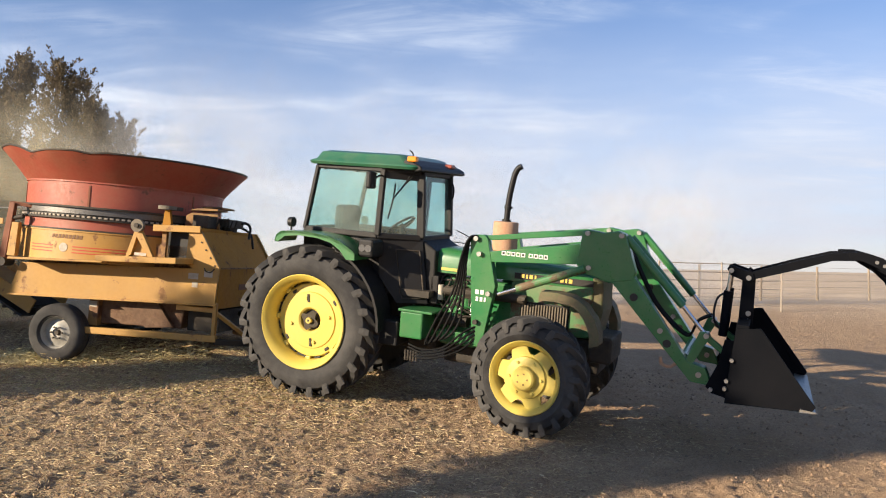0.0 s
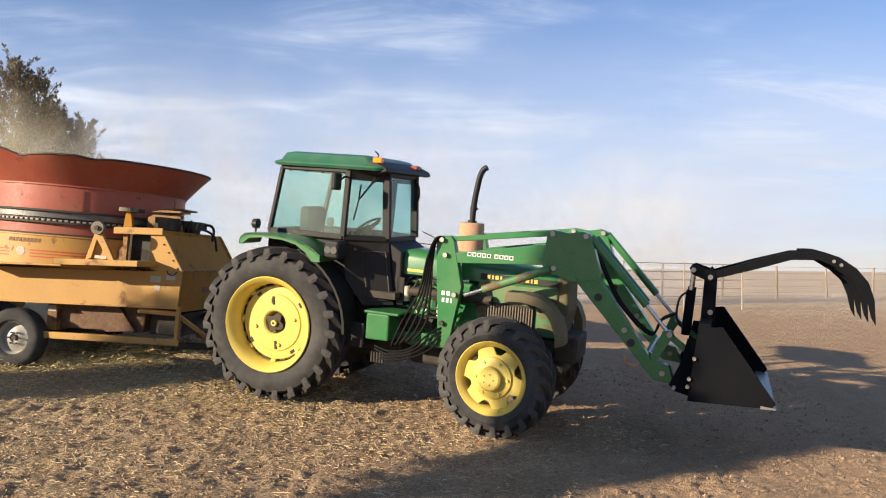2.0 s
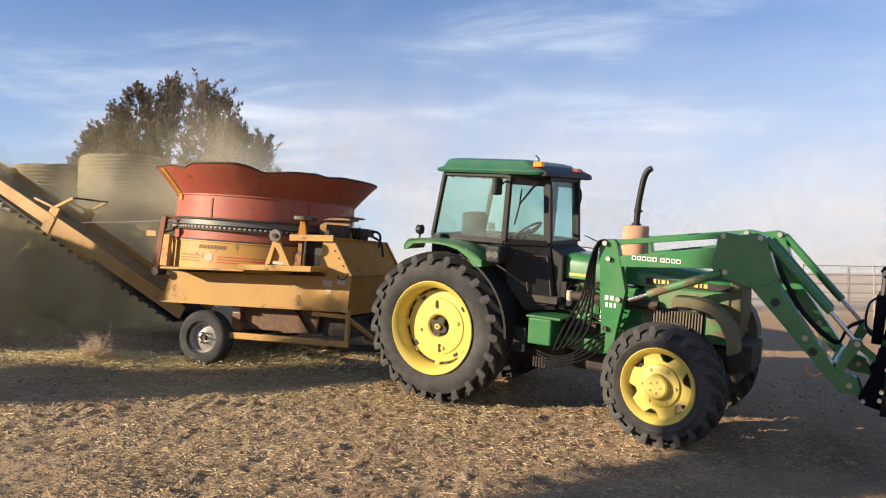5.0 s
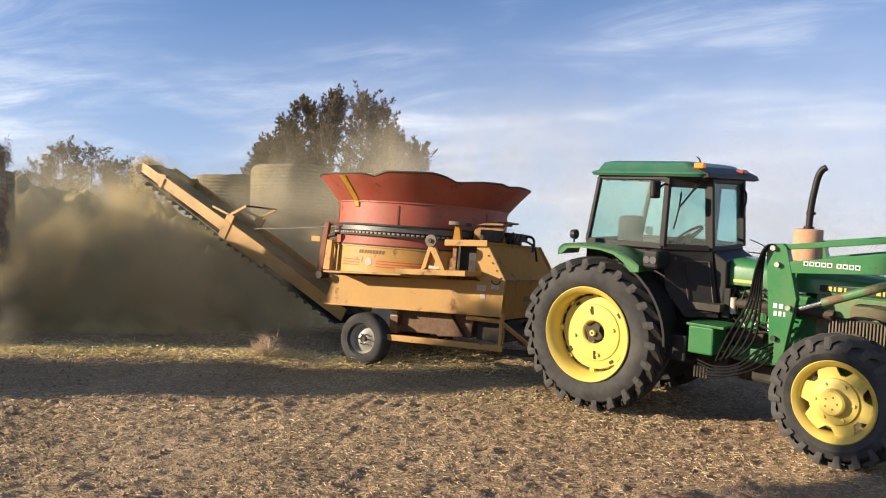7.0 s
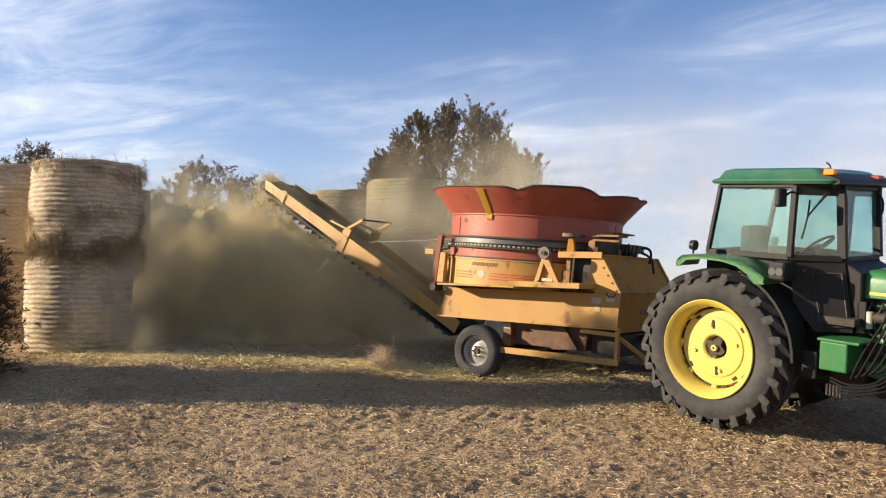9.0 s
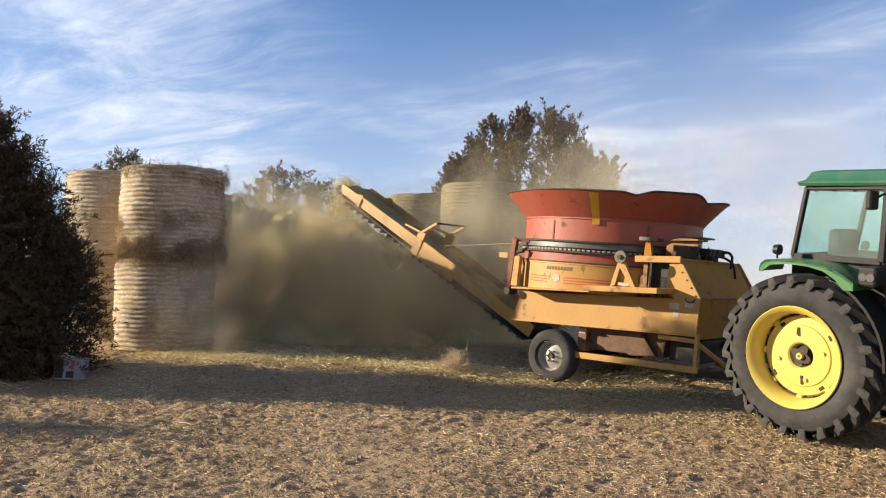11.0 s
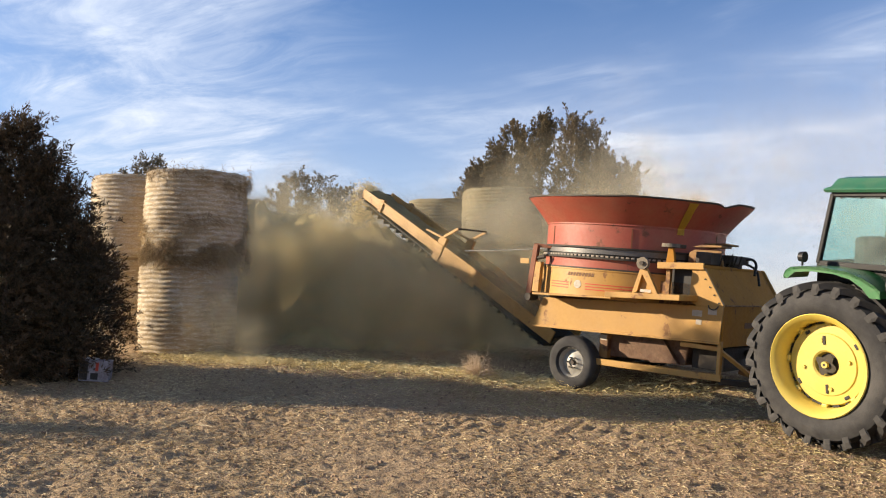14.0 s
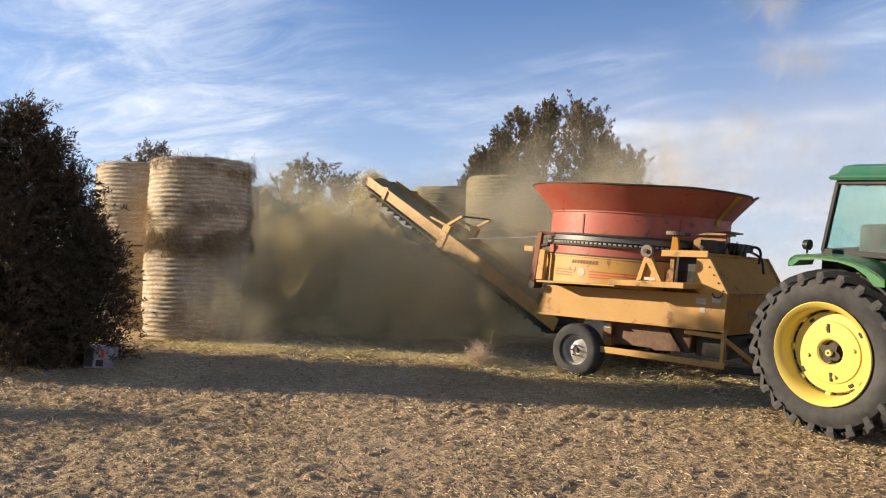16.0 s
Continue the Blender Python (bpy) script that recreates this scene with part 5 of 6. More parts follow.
        y = -1.1095 if x0 > 2 else y
        part("sticker", box(B(), (x0, y, z0), (x1, y + 0.003, z1)), mt, g, "peeling white sticker")
    part("plate", box(B(), (0.31, -0.905, 0.78), (0.42, -0.9015, 0.86)), STICKER, g, "small white plate")
    part("front_hook", tube(B(), [(2.02, -1.11, 1.46), (2.05, -1.13, 1.42), (2.12, -1.13, 1.41), (2.16, -1.11, 1.46)], 0.008), DARK, g)
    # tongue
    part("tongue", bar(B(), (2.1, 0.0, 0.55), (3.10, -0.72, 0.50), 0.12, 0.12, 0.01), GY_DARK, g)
    part("brace", bar(B(), (2.2, -1.0, 0.86), (2.62, -0.70, 0.50), 0.06, 0.05, 0.006), GY, g)
    part("cross_member", bar(B(), (2.22, -1.06, 0.48), (2.85, -0.62, 0.47), 0.08, 0.08, 0.008), DARK, g)
    part("drive_shaft", rod(B(), (2.15, 0, 0.80), (3.15, -0.70, 0.72), 0.05), DARK, g)
    # conveyor
    c = thing_part("conveyor", g, Matrix.Identity(4), "long yellow discharge conveyor")
    ax, az, bx, bz = -0.95, 0.55, -6.13, 3.02
    ux, uz = (bx - ax), (bz - az)
    ln = math.hypot(ux, uz)
    ux, uz = ux / ln, uz / ln

    def along(d, up):
        return (ax + ux * d + uz * up, az + uz * d - ux * up)

    def side(d0, u0, u1, d1, v0, v1):
        p = [along(d0, u0), along(d1, v0), along(d1, v1), along(d0, u1)]
        return p

    for y0, y1 in ((-0.36, -0.33), (0.43, 0.46)):
        part("rail", prism(B(), side(0.0, -0.02, 0.20, 1.9, 0.0, 0.22), y0, y1, 0.004), GY, c)
        part("rail", prism(B(), side(1.9, -0.08, 0.24, 2.95, -0.10, 0.24), y0, y1, 0.004), GY, c)
        part("rail", prism(B(), side(2.95, 0.02, 0.22, 5.45, 0.02, 0.20), y0, y1, 0.004), GY, c)
        part("rail_cap", prism(B(), side(2.9, 0.20, 0.24, 4.9, 0.20, 0.23), y0 - 0.03, y1 + 0.02, 0.004), GY, c)
        part("knuckle", prism(B(), side(2.88, -0.08, 0.40, 3.06, -0.08, 0.36), y0 - 0.02, y1 + 0.02, 0.006), GY, c)
        part("bracket", prism(B(), side(4.75, 0.0, 0.26, 4.84, 0.0, 0.26), y0 - 0.03, y1 + 0.02, 0.004), GY, c)
    bm = prism(B(), side(0.05, 0.05, 0.08, 5.5, 0.06, 0.09), -0.33, 0.43)
    part("belt", bm, RUBBER, c, "black slatted belt")
    bm = B()
    n, rows = 70, []
    for k in range(n + 1):
        d = 0.3 + 5.15 * k / n
        row = []
        for q in range(7):
            y = -0.325 + 0.75 * q / 6
            p = along(d, 0.10 + 0.09 * math.sin(math.pi * q / 6) + 0.05 * noise.noise((d * 4.0, q * 1.1, 3.0)))
            row.append(bm.verts.new((p[0], y, p[1])))
        rows.append(row)
    for p, q in zip(rows, rows[1:]):
        for i in range(6):
            bm.faces.new((p[i], p[i + 1], q[i + 1], q[i]))
    bmesh.ops.solidify(bm, geom=bm.faces[:], thickness=0.02)
    smooth(part("hay_layer", bm, HEAP, c, "ground hay riding up the belt"), 60)
    part("return_belt", prism(B(), side(0.1, -0.14, -0.11, 5.4, -0.06, -0.03), -0.32, 0.42), RUBBER, c)
    for k in range(26):
        d = 0.2 + k * 0.2
        part("slat", prism(B(), side(d, -0.17, -0.10, d + 0.03, -0.17, -0.10), -0.33, 0.43), DARK, c)
    e = along(5.48, 0.05)
    part("end_roller", rod(B(), (e[0], -0.36, e[1]), (e[0], 0.46, e[1]), 0.09, seg=20), DARK, c)
    k0, k1 = along(3.0, 0.36), along(3.25, 0.46)
    for y in (-0.36, 0.45):
        part("stay", bar(B(), (k0[0], y, k0[1]), (k1[0] + 0.55, y, k1[1] - 0.02), 0.03, 0.05, 0.004), GY, c)
        part("stay", bar(B(), (k0[0], y, k0[1]), (k0[0] - 0.42, y, k0[1] + 0.14), 0.04, 0.04, 0.004), GY, c)
    part("stay_bar", bar(B(), (k1[0] + 0.55, -0.36, k1[1] - 0.02), (k1[0] + 0.55, 0.45, k1[1] - 0.02), 0.03, 0.03), DARK, c)
    tub = build_tub(g)
    return g, tub


grinder, tub = build_grinder()


# ---- bales ----
def straw_mat(name, tint):
    m = bpy.data.materials.new(name)
    g = G(nodes_of(m))
    co = g.n("ShaderNodeTexCoord").outputs["Object"]
    ring = g.n("ShaderNodeMapping", {0: co, 3: (5.0, 5.0, 24.0)}).outputs[0]
    wrap = g.noise(ring, 1.0, 3.0, 0.5, 0.3)
    fibre = g.noise(co, 45.0, 5.0, 0.7)
    big = g.noise(co, 1.4, 4.0)
    col = g.mix(g.ramp(big, 0.3, 0.7), (0.37, 0.275, 0.155), (0.53, 0.42, 0.265))
    col = g.mix(g.math("MULTIPLY", g.ramp(wrap, 0.42, 0.66), 0.60), col, (0.62, 0.56, 0.45))
    col = g.mix(g.math("MULTIPLY", g.ramp(fibre, 0.42, 0.72), 0.55), col, (0.19, 0.125, 0.065))
    fleck = g.noise(g.n("ShaderNodeMapping", {0: co, 3: (16.0, 16.0, 42.0)}).outputs[0], 1.0, 4.0, 0.7)
    col = g.mix(g.math("MULTIPLY", g.ramp(fleck, 0.56, 0.66), 0.75), col, (0.70, 0.65, 0.55))
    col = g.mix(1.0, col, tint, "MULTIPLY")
    bump = g.n("ShaderNodeBump", {"Height": g.math("ADD", fibre, g.math("MULTIPLY", wrap, 1.5)), "Strength": 0.8, "Distance": 0.012}).outputs[0]
    b = g.n("ShaderNodeBsdfPrincipled", {"Base Color": col, "Roughness": 0.85, "Normal": bump})
    g.nt.links.new(b.outputs[0], g.n("ShaderNodeOutputMaterial").inputs[0])
    return m


BALE = straw_mat("netted_straw_bale", (1.0, 1.0, 1.0))
# far bales: the shade of the dust cloud is put into a darker tint
BALE_SHADED = straw_mat("dust_shaded_hay_bale", (0.44, 0.45, 0.36))


def blades(count, place, length, width, rng, lift=0.4, name="loose_straw", material=None, parent=None):
    """Thin bent blades of straw; place() gives a base point and the way out."""
    verts, faces = [], []
    for _ in range(count):
        p, d = place()
        p, d = Vector(p), Vector(d)
        d = (d + Vector((rng.gauss(0, lift), rng.gauss(0, lift), rng.gauss(0, lift)))).normalized()
        l, w = length * rng.uniform(0.4, 1.3), width * rng.uniform(0.6, 1.3)
        s = d.cross(Vector((rng.gauss(0, 1), rng.gauss(0, 1), rng.gauss(0, 1)))).normalized() * w
        bend = Vector((rng.gauss(0, 0.15), rng.gauss(0, 0.15), -abs(rng.gauss(0, 0.2)))) * l
        i = len(verts)
        q, r = p + d * l * 0.5, p + d * l + bend
        verts += [p - s, p + s, q + s, q - s, r + s * 0.4, r - s * 0.4]
        faces += [(i, i + 1, i + 2, i + 3), (i + 3, i + 2, i + 4, i + 5)]
    return raw(name, [tuple(v) for v in verts], faces, material or STRAW, parent)


def build_bale(x, y, z, r, h, seed, label, hairy=600, group="stacked round bales", material=None):
    rng = random.Random(seed)
    b = thing("round_bale", pose(x, y, z, rng.uniform(-1.2, 1.2), rng.uniform(-1.2, 1.2), rng.uniform(0, 360)), label, "hay bale", group)
    bm = B()
    seg, lev = 96, 90
    rings = []
    for k in range(lev + 1):
        t = k / lev
        edge = min(t, 1 - t) * h
        rr = r * (1 - 0.05 * math.exp(-edge / 0.05)) * (1 + 0.02 * math.sin(t * math.pi))
        ring = []
        for i in range(seg):
            a = 2 * math.pi * i / seg
            n = noise.noise((math.cos(a) * 2 + seed, math.sin(a) * 2, t * 3)) * 0.035 + noise.noise((math.cos(a) * 9, math.sin(a) * 9 + seed, t * 14)) * 0.012
            ridge = 0.009 * math.sin(t * h * 2 * math.pi / 0.078 + 0.6 * noise.noise((math.cos(a), math.sin(a), t * 4 + seed)))
            q = rr + n + ridge
            ring.append(bm.verts.new((q * math.cos(a), q * math.sin(a), t * h + 0.02 * noise.noise((math.cos(a) * 3, math.sin(a) * 3, seed)))))
        rings.append(ring)
    for p, q in zip(rings, rings[1:]):
        for i in range(seg):
            bm.faces.new((p[i], p[(i + 1) % seg], q[(i + 1) % seg], q[i]))
    for ring, zz, flip in ((rings[0], 0.0, True), (rings[-1], h, False)):
        c = bm.verts.new((0, 0, zz + (0.04 if zz else 0.0)))
        for i in range(seg):
            bm.faces.new((ring[i], ring[(i + 1) % seg], c))
    smooth(part("bale_body", bm, material or BALE, b), 60)

    def spot():
        a = rng.uniform(0, 2 * math.pi)
        z0 = rng.choice((h * rng.uniform(0.9, 1.0), h * rng.uniform(0, 0.12), h * rng.uniform(0.0, 1.0)))
        if rng.random() < 0.35:
            rr = r * math.sqrt(rng.random())
            return (rr * math.cos(a), rr * math.sin(a), h), (math.cos(a) * 0.6, math.sin(a) * 0.6, 0.5)
        return (r * 0.99 * math.cos(a), r * 0.99 * math.sin(a), z0), (math.cos(a) * 0.5 - math.sin(a), math.sin(a) * 0.5 + math.cos(a), -0.3)

    if hairy:
        tagged(blades(hairy, spot, 0.06, 0.0028, rng, 0.5, "loose_stalk", OLD_HAY, b), kind="stuff")
    return b


def stack(x, y, r, h, seed, near=False):
    z = height(x, y) - 0.04
    low = build_bale(x, y, z, r, h, seed, "round straw bale standing on end, grey weathered net wrap" if near else "hay bale standing on end, dust shade in its dark olive tint", 1500 if near else 0, material=None if near else BALE_SHADED)
    build_bale(x + (0.06 if near else 0.0), y + (0.04 if near else 0.03), z + h + 0.01, r * (1.05 if near else 1.02), h, seed + 1, "round straw bale stacked on another bale, torn wrap" if near else "hay bale stacked on another bale, dust shade in its dark olive tint", 2600 if near else 300, material=None if near else BALE_SHADED)


stack(-11.63, 8.83, 0.81, 1.54, 3, True)
stack(-13.75, 9.15, 0.84, 1.54, 11, True)
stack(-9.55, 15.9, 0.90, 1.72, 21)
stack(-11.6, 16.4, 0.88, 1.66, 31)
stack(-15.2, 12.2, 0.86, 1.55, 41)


def torn_straw():
    """A ragged tuft hanging from the torn upper bale."""
    rng = random.Random(8)

    def spot():
        a = radians(rng.gauss(-105, 26))
        return (-11.60 + 0.84 * math.cos(a), 8.85 + 0.84 * math.sin(a), 2.05 + rng.gauss(0.05, 0.16) + 0.35), (math.cos(a) * 0.5 + 0.4, math.sin(a) * 0.5, -0.5)

    ob = blades(700, spot, 0.13, 0.0028, rng, 0.5, "torn_straw_tuft")
    tagged(ob, "ragged pale straw hanging from a torn bale", "straw", kind="stuff")


torn_straw()


def hay_overhang():
    """Brown weathered hay that has slumped from the top of the front bales."""
    rng = random.Random(9)

    def spot():
        while True:
            a = radians(rng.uniform(-125, 55))
            q = rng.uniform(0.85, 0.91)
            z = rng.choice((3.42, 2.60, 2.35, 2.2, 2.1)) + rng.gauss(0.0, 0.12)
            if noise.noise((a * 2.2, z * 2.6, 5.0)) > rng.uniform(-0.25, 0.25):
                break
        return (-11.57 + q * math.cos(a), 8.87 + q * math.sin(a), z), (math.cos(a) * 0.35 - 0.5 * math.sin(a), math.sin(a) * 0.35 + 0.5 * math.cos(a), -0.7)

    ob = blades(8500, spot, 0.09, 0.003, rng, 0.6, "hay_overhang", OLD_HAY)
    tagged(ob, "weathered brown hay slumping over the stacked bales", "hay", kind="stuff")


hay_overhang()


# ---- the heap of ground hay ----
def build_heap(cx, cy, rx, ry, top, steep, west, label):
    bm = B()
    n, rings = 128, 60
    rows = []
    for k in range(rings + 1):
        t = k / rings
        row = []
        for i in range(n):
            a = 2 * math.pi * i / n
            x, y = cx + rx * t * math.cos(a), cy + ry * t * math.sin(a)
            if x < cx:
                x = cx + (x - cx) * west
            z0 = height(x, y) - 0.06
            hgt = top * (1 - t ** steep) ** 0.95
            hgt += (0.40 * noise.noise((x * 0.8, y * 0.8, 2)) + 0.34 * noise.noise((x * 2.0, y * 2.0, 4)) + 0.16 * noise.noise((x * 5, y * 5, 4)) + 0.05 * noise.noise((x * 13, y * 13, 8))) * min(1.0, (1 - t) * 4)
            row.append(bm.verts.new((x, y, z0 + max(0.0, hgt))))
        rows.append(row)
    for p, q in zip(rows[1:], rows[2:]):
        for i in range(n):
            bm.faces.new((p[i], p[(i + 1) % n], q[(i + 1) % n], q[i]))
    bm.faces.new(rows[1])
    ob = part("hay_heap", bm, HEAP)
    smooth(ob, 180)
    tagged(ob, label, "hay heap", kind="stuff")


build_heap(-11.6, 13.5, 4.1, 3.4, 2.75, 0.9, 1.25, "large heap of freshly ground olive-tan hay")
build_heap(-16.6, 15.2, 4.0, 2.6, 3.05, 2.2, 1.1, "older flat-topped heap of brown ground hay behind")


# ---- trees ----
def unit(v):
    return v / np.maximum(1e-6, np.linalg.norm(v, axis=1, keepdims=True))


def leaf_mesh(name, at, way, length, slim, material, parent, rng):
    """One slim four-cornered scale spray for each row of at."""
    n = len(at)
    across = unit(np.cross(way, rng.normal(size=(n, 3)))) * (length * slim)[:, None]
    way = way * length[:, None]
    co = np.stack([at, at + way * 0.45 + across, at + way, at + way * 0.45 - across], 1).reshape(-1, 3)
    me = bpy.data.meshes.new(name)
    me.vertices.add(4 * n)
    me.vertices.foreach_set("co", co.astype(np.float32).ravel())
    me.loops.add(4 * n)
    me.loops.foreach_set("vertex_index", np.arange(4 * n, dtype=np.int32))
    me.polygons.add(n)
    me.polygons.foreach_set("loop_start", np.arange(0, 4 * n, 4, dtype=np.int32))
    me.polygons.foreach_set("loop_total", np.full(n, 4, dtype=np.int32))
    me.update(calc_edges=True)
    me.materials.append(material)
    ob = new(name, me)
    ob.parent = parent
    return tagged(ob, kind="stuff")


def build_juniper(name, x, y, spires, seed, size, density, label, material, category="tree", slim=0.16, each=30, up=0.75, plume=0.5, loose=0.30, blunt=0.5, gap=-0.16, group=""):
    """spires: (dx, dy, foot, top, radius) of each limb of the crown; its foliage hangs in plumes."""
    dice = random.Random(seed)
    rng = np.random.default_rng(seed)
    z = height(x, y) - 0.05
    t = thing(name, pose(x, y, z), label, category, group)
    bm = B()
    tube(bm, [(0, 0, -0.1), (0.05, 0.0, 0.6), (0.0, 0.05, 1.3)], 0.16, 10, 4, 0.8)
    for dx, dy, foot, top, r in spires:
        tube(bm, [(0, 0.02, 0.4), (dx * 0.6, dy * 0.6, max(0.7, foot + 0.3)), (dx, dy, foot + (top - foot) * 0.5), (dx * 1.02, dy, top - 0.35)], 0.08, 8, 4, 0.2)
        for k in range(12):
            zz = dice.uniform(foot, top * 0.85)
            a = dice.uniform(0, 6.28)
            q = r * dice.uniform(0.4, 0.8)
            tube(bm, [(dx, dy, zz), (dx + q * 0.5 * math.cos(a), dy + q * 0.5 * math.sin(a), zz + 0.15), (dx + q * math.cos(a), dy + q * math.sin(a), zz + 0.5 * q)], 0.025, 5, 3, 0.3)
    part("trunk", bm, BARK, t)
    at, way, lens = [], [], []
    for dx, dy, foot, top, r in spires:
        hgt = top - foot
        n = int(density * hgt * r)
        u = rng.random(n) ** 0.85
        prof = r * (np.minimum(1.0, u * 4 + 0.35) * (1 - u) ** blunt + 0.05)
        a = rng.uniform(0, 2 * math.pi, n)
        q = prof * np.sqrt(rng.uniform(0.12, 1.0, n)) * rng.uniform(0.7, 1.1, n)
        keep = np.array([noise.noise((dx + math.cos(b) * 1.3 + seed, dy + math.sin(b) * 1.3, c * 3.5)) > gap for b, c in zip(a, u)], bool)
        out = np.stack([np.cos(a), np.sin(a), np.zeros(n)], 1)
        c = np.stack([dx + q * np.cos(a), dy + q * np.sin(a), foot + u * hgt], 1)[keep]
        d = unit(out[keep] * (0.35 + 0.75 * (1 - u[keep]))[:, None] + np.array([0, 0, up]) + rng.normal(scale=0.35, size=(len(c), 3)))
        ln = plume * rng.uniform(0.45, 1.25, len(c))
        k = np.repeat(np.arange(len(c)), each)
        f = rng.uniform(0.0, 1.0, len(k))
        sag = np.zeros((len(k), 3))
        sag[:, 2] = -0.25 * f * f * ln[k]
        girth = (loose * plume * (1.05 - 0.8 * f))[:, None]
        at.append(c[k] + d[k] * (f * ln[k])[:, None] + sag + rng.normal(size=(len(k), 3)) * girth * 0.42)
        way.append(unit(d[k] + rng.normal(scale=0.5, size=(len(k), 3))))
        lens.append(size * rng.uniform(0.55, 1.35, len(k)))
    leaf_mesh("crown", np.concatenate(at), np.concatenate(way), np.concatenate(lens), slim, material, t, rng)
    return t


# the big juniper behind the grinder, under seven metres tall
build_juniper("juniper_tree", -12.6, 22.6, [(-0.72, 0.1, 0.8, 6.4, 0.95), (0.30, 0.2, 0.8, 6.65, 0.80), (1.45, 0.0, 0.8, 6.65, 0.60), (2.10, 0.1, 0.6, 6.1, 0.55), (2.62, 0.0, 0.5, 5.2, 0.5), (-1.4, 0.2, 0.6, 5.75, 0.95), (-1.95, 0.0, 0.5, 5.1, 0.95), (-2.6, 0.2, 0.4, 4.2, 0.85), (-3.1, 0.1, 0.3, 3.5, 0.7), (-0.2, -0.3, 0.4, 4.4, 1.2), (1.2, 0.4, 0.4, 3.6, 1.1)],
              5, 0.085, 125, "tall brown-green juniper behind the hay grinder", LEAF, "tree", 0.19, 84, 1.4, 0.70, 0.20, 0.42, -0.06)
build_juniper("juniper_tree", -9.9, 23.2, [(-0.6, 0, 0.3, 4.7, 0.7), (0.05, 0, 0.3, 5.0, 0.6), (0.55, 0, 0.3, 4.9, 0.5), (1.0, 0, 0.3, 3.8, 0.45), (1.6, 0.2, 0.2, 3.4, 0.2)],
              15, 0.085, 110, "smaller juniper beside the tall one, half lost in dust", LEAF, "tree", 0.19, 70, 1.6, 0.7, 0.20, 0.5, -0.06)
# dark juniper bush close on the yard's edge
build_juniper("juniper_bush", -11.65, 5.88, [(-0.1, 0.0, 0.0, 3.65, 0.75), (0.10, 0.33, 0.2, 3.25, 0.58), (0.33, 0.55, 0.0, 2.75, 0.65), (-0.32, -0.38, 0.3, 3.5, 0.55), (-0.8, -0.7, 0.0, 3.1, 0.6), (0.25, -0.30, 0.0, 2.2, 0.5), (0.58, 0.60, 0.0, 2.0, 0.6), (-0.85, -0.95, 0.0, 2.8, 0.45), (0.72, 0.35, 0.0, 1.5, 0.55), (0.60, 0.85, 0.1, 1.9, 0.42), (-0.9, 0.1, 0.0, 2.9, 0.5)],
              25, 0.06, 480, "dense dark green juniper bush with brown tips on the yard edge", LEAF_NEAR, "bush", 0.13, 50, 0.6, 0.48, 0.20, 0.6, -0.10)
# trees far behind the bales, haze put into their grey foliage colour
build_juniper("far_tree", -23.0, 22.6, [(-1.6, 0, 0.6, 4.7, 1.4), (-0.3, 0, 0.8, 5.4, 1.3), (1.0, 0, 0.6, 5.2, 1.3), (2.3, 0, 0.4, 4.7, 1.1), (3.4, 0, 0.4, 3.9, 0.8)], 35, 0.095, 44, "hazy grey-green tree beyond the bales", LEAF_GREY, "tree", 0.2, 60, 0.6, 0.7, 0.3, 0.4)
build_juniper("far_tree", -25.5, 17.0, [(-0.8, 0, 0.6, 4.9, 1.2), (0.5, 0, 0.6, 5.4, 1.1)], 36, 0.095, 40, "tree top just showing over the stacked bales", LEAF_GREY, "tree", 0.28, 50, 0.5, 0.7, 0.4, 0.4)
# trees off to the south-west whose shade falls across the yard
build_juniper("yard_tree", -12.3, 0.0, [(-0.1, 0.05, 4.0, 6.8, 0.45), (0.0, 0.38, 4.2, 8.0, 0.5), (-0.1, 0.26, 4.6, 8.8, 0.5)], 45, 0.10, 260, "tall juniper tree that shades the yard", LEAF, "tree", 0.26, 50)
build_juniper("juniper_bush", -13.4, 2.1, [(0, 0, 0.0, 1.9, 0.8), (0.5, 0.3, 0.0, 1.4, 0.6)], 46, 0.07, 120, "low juniper bush at the yard edge", LEAF_NEAR, "bush", 0.2, 40)


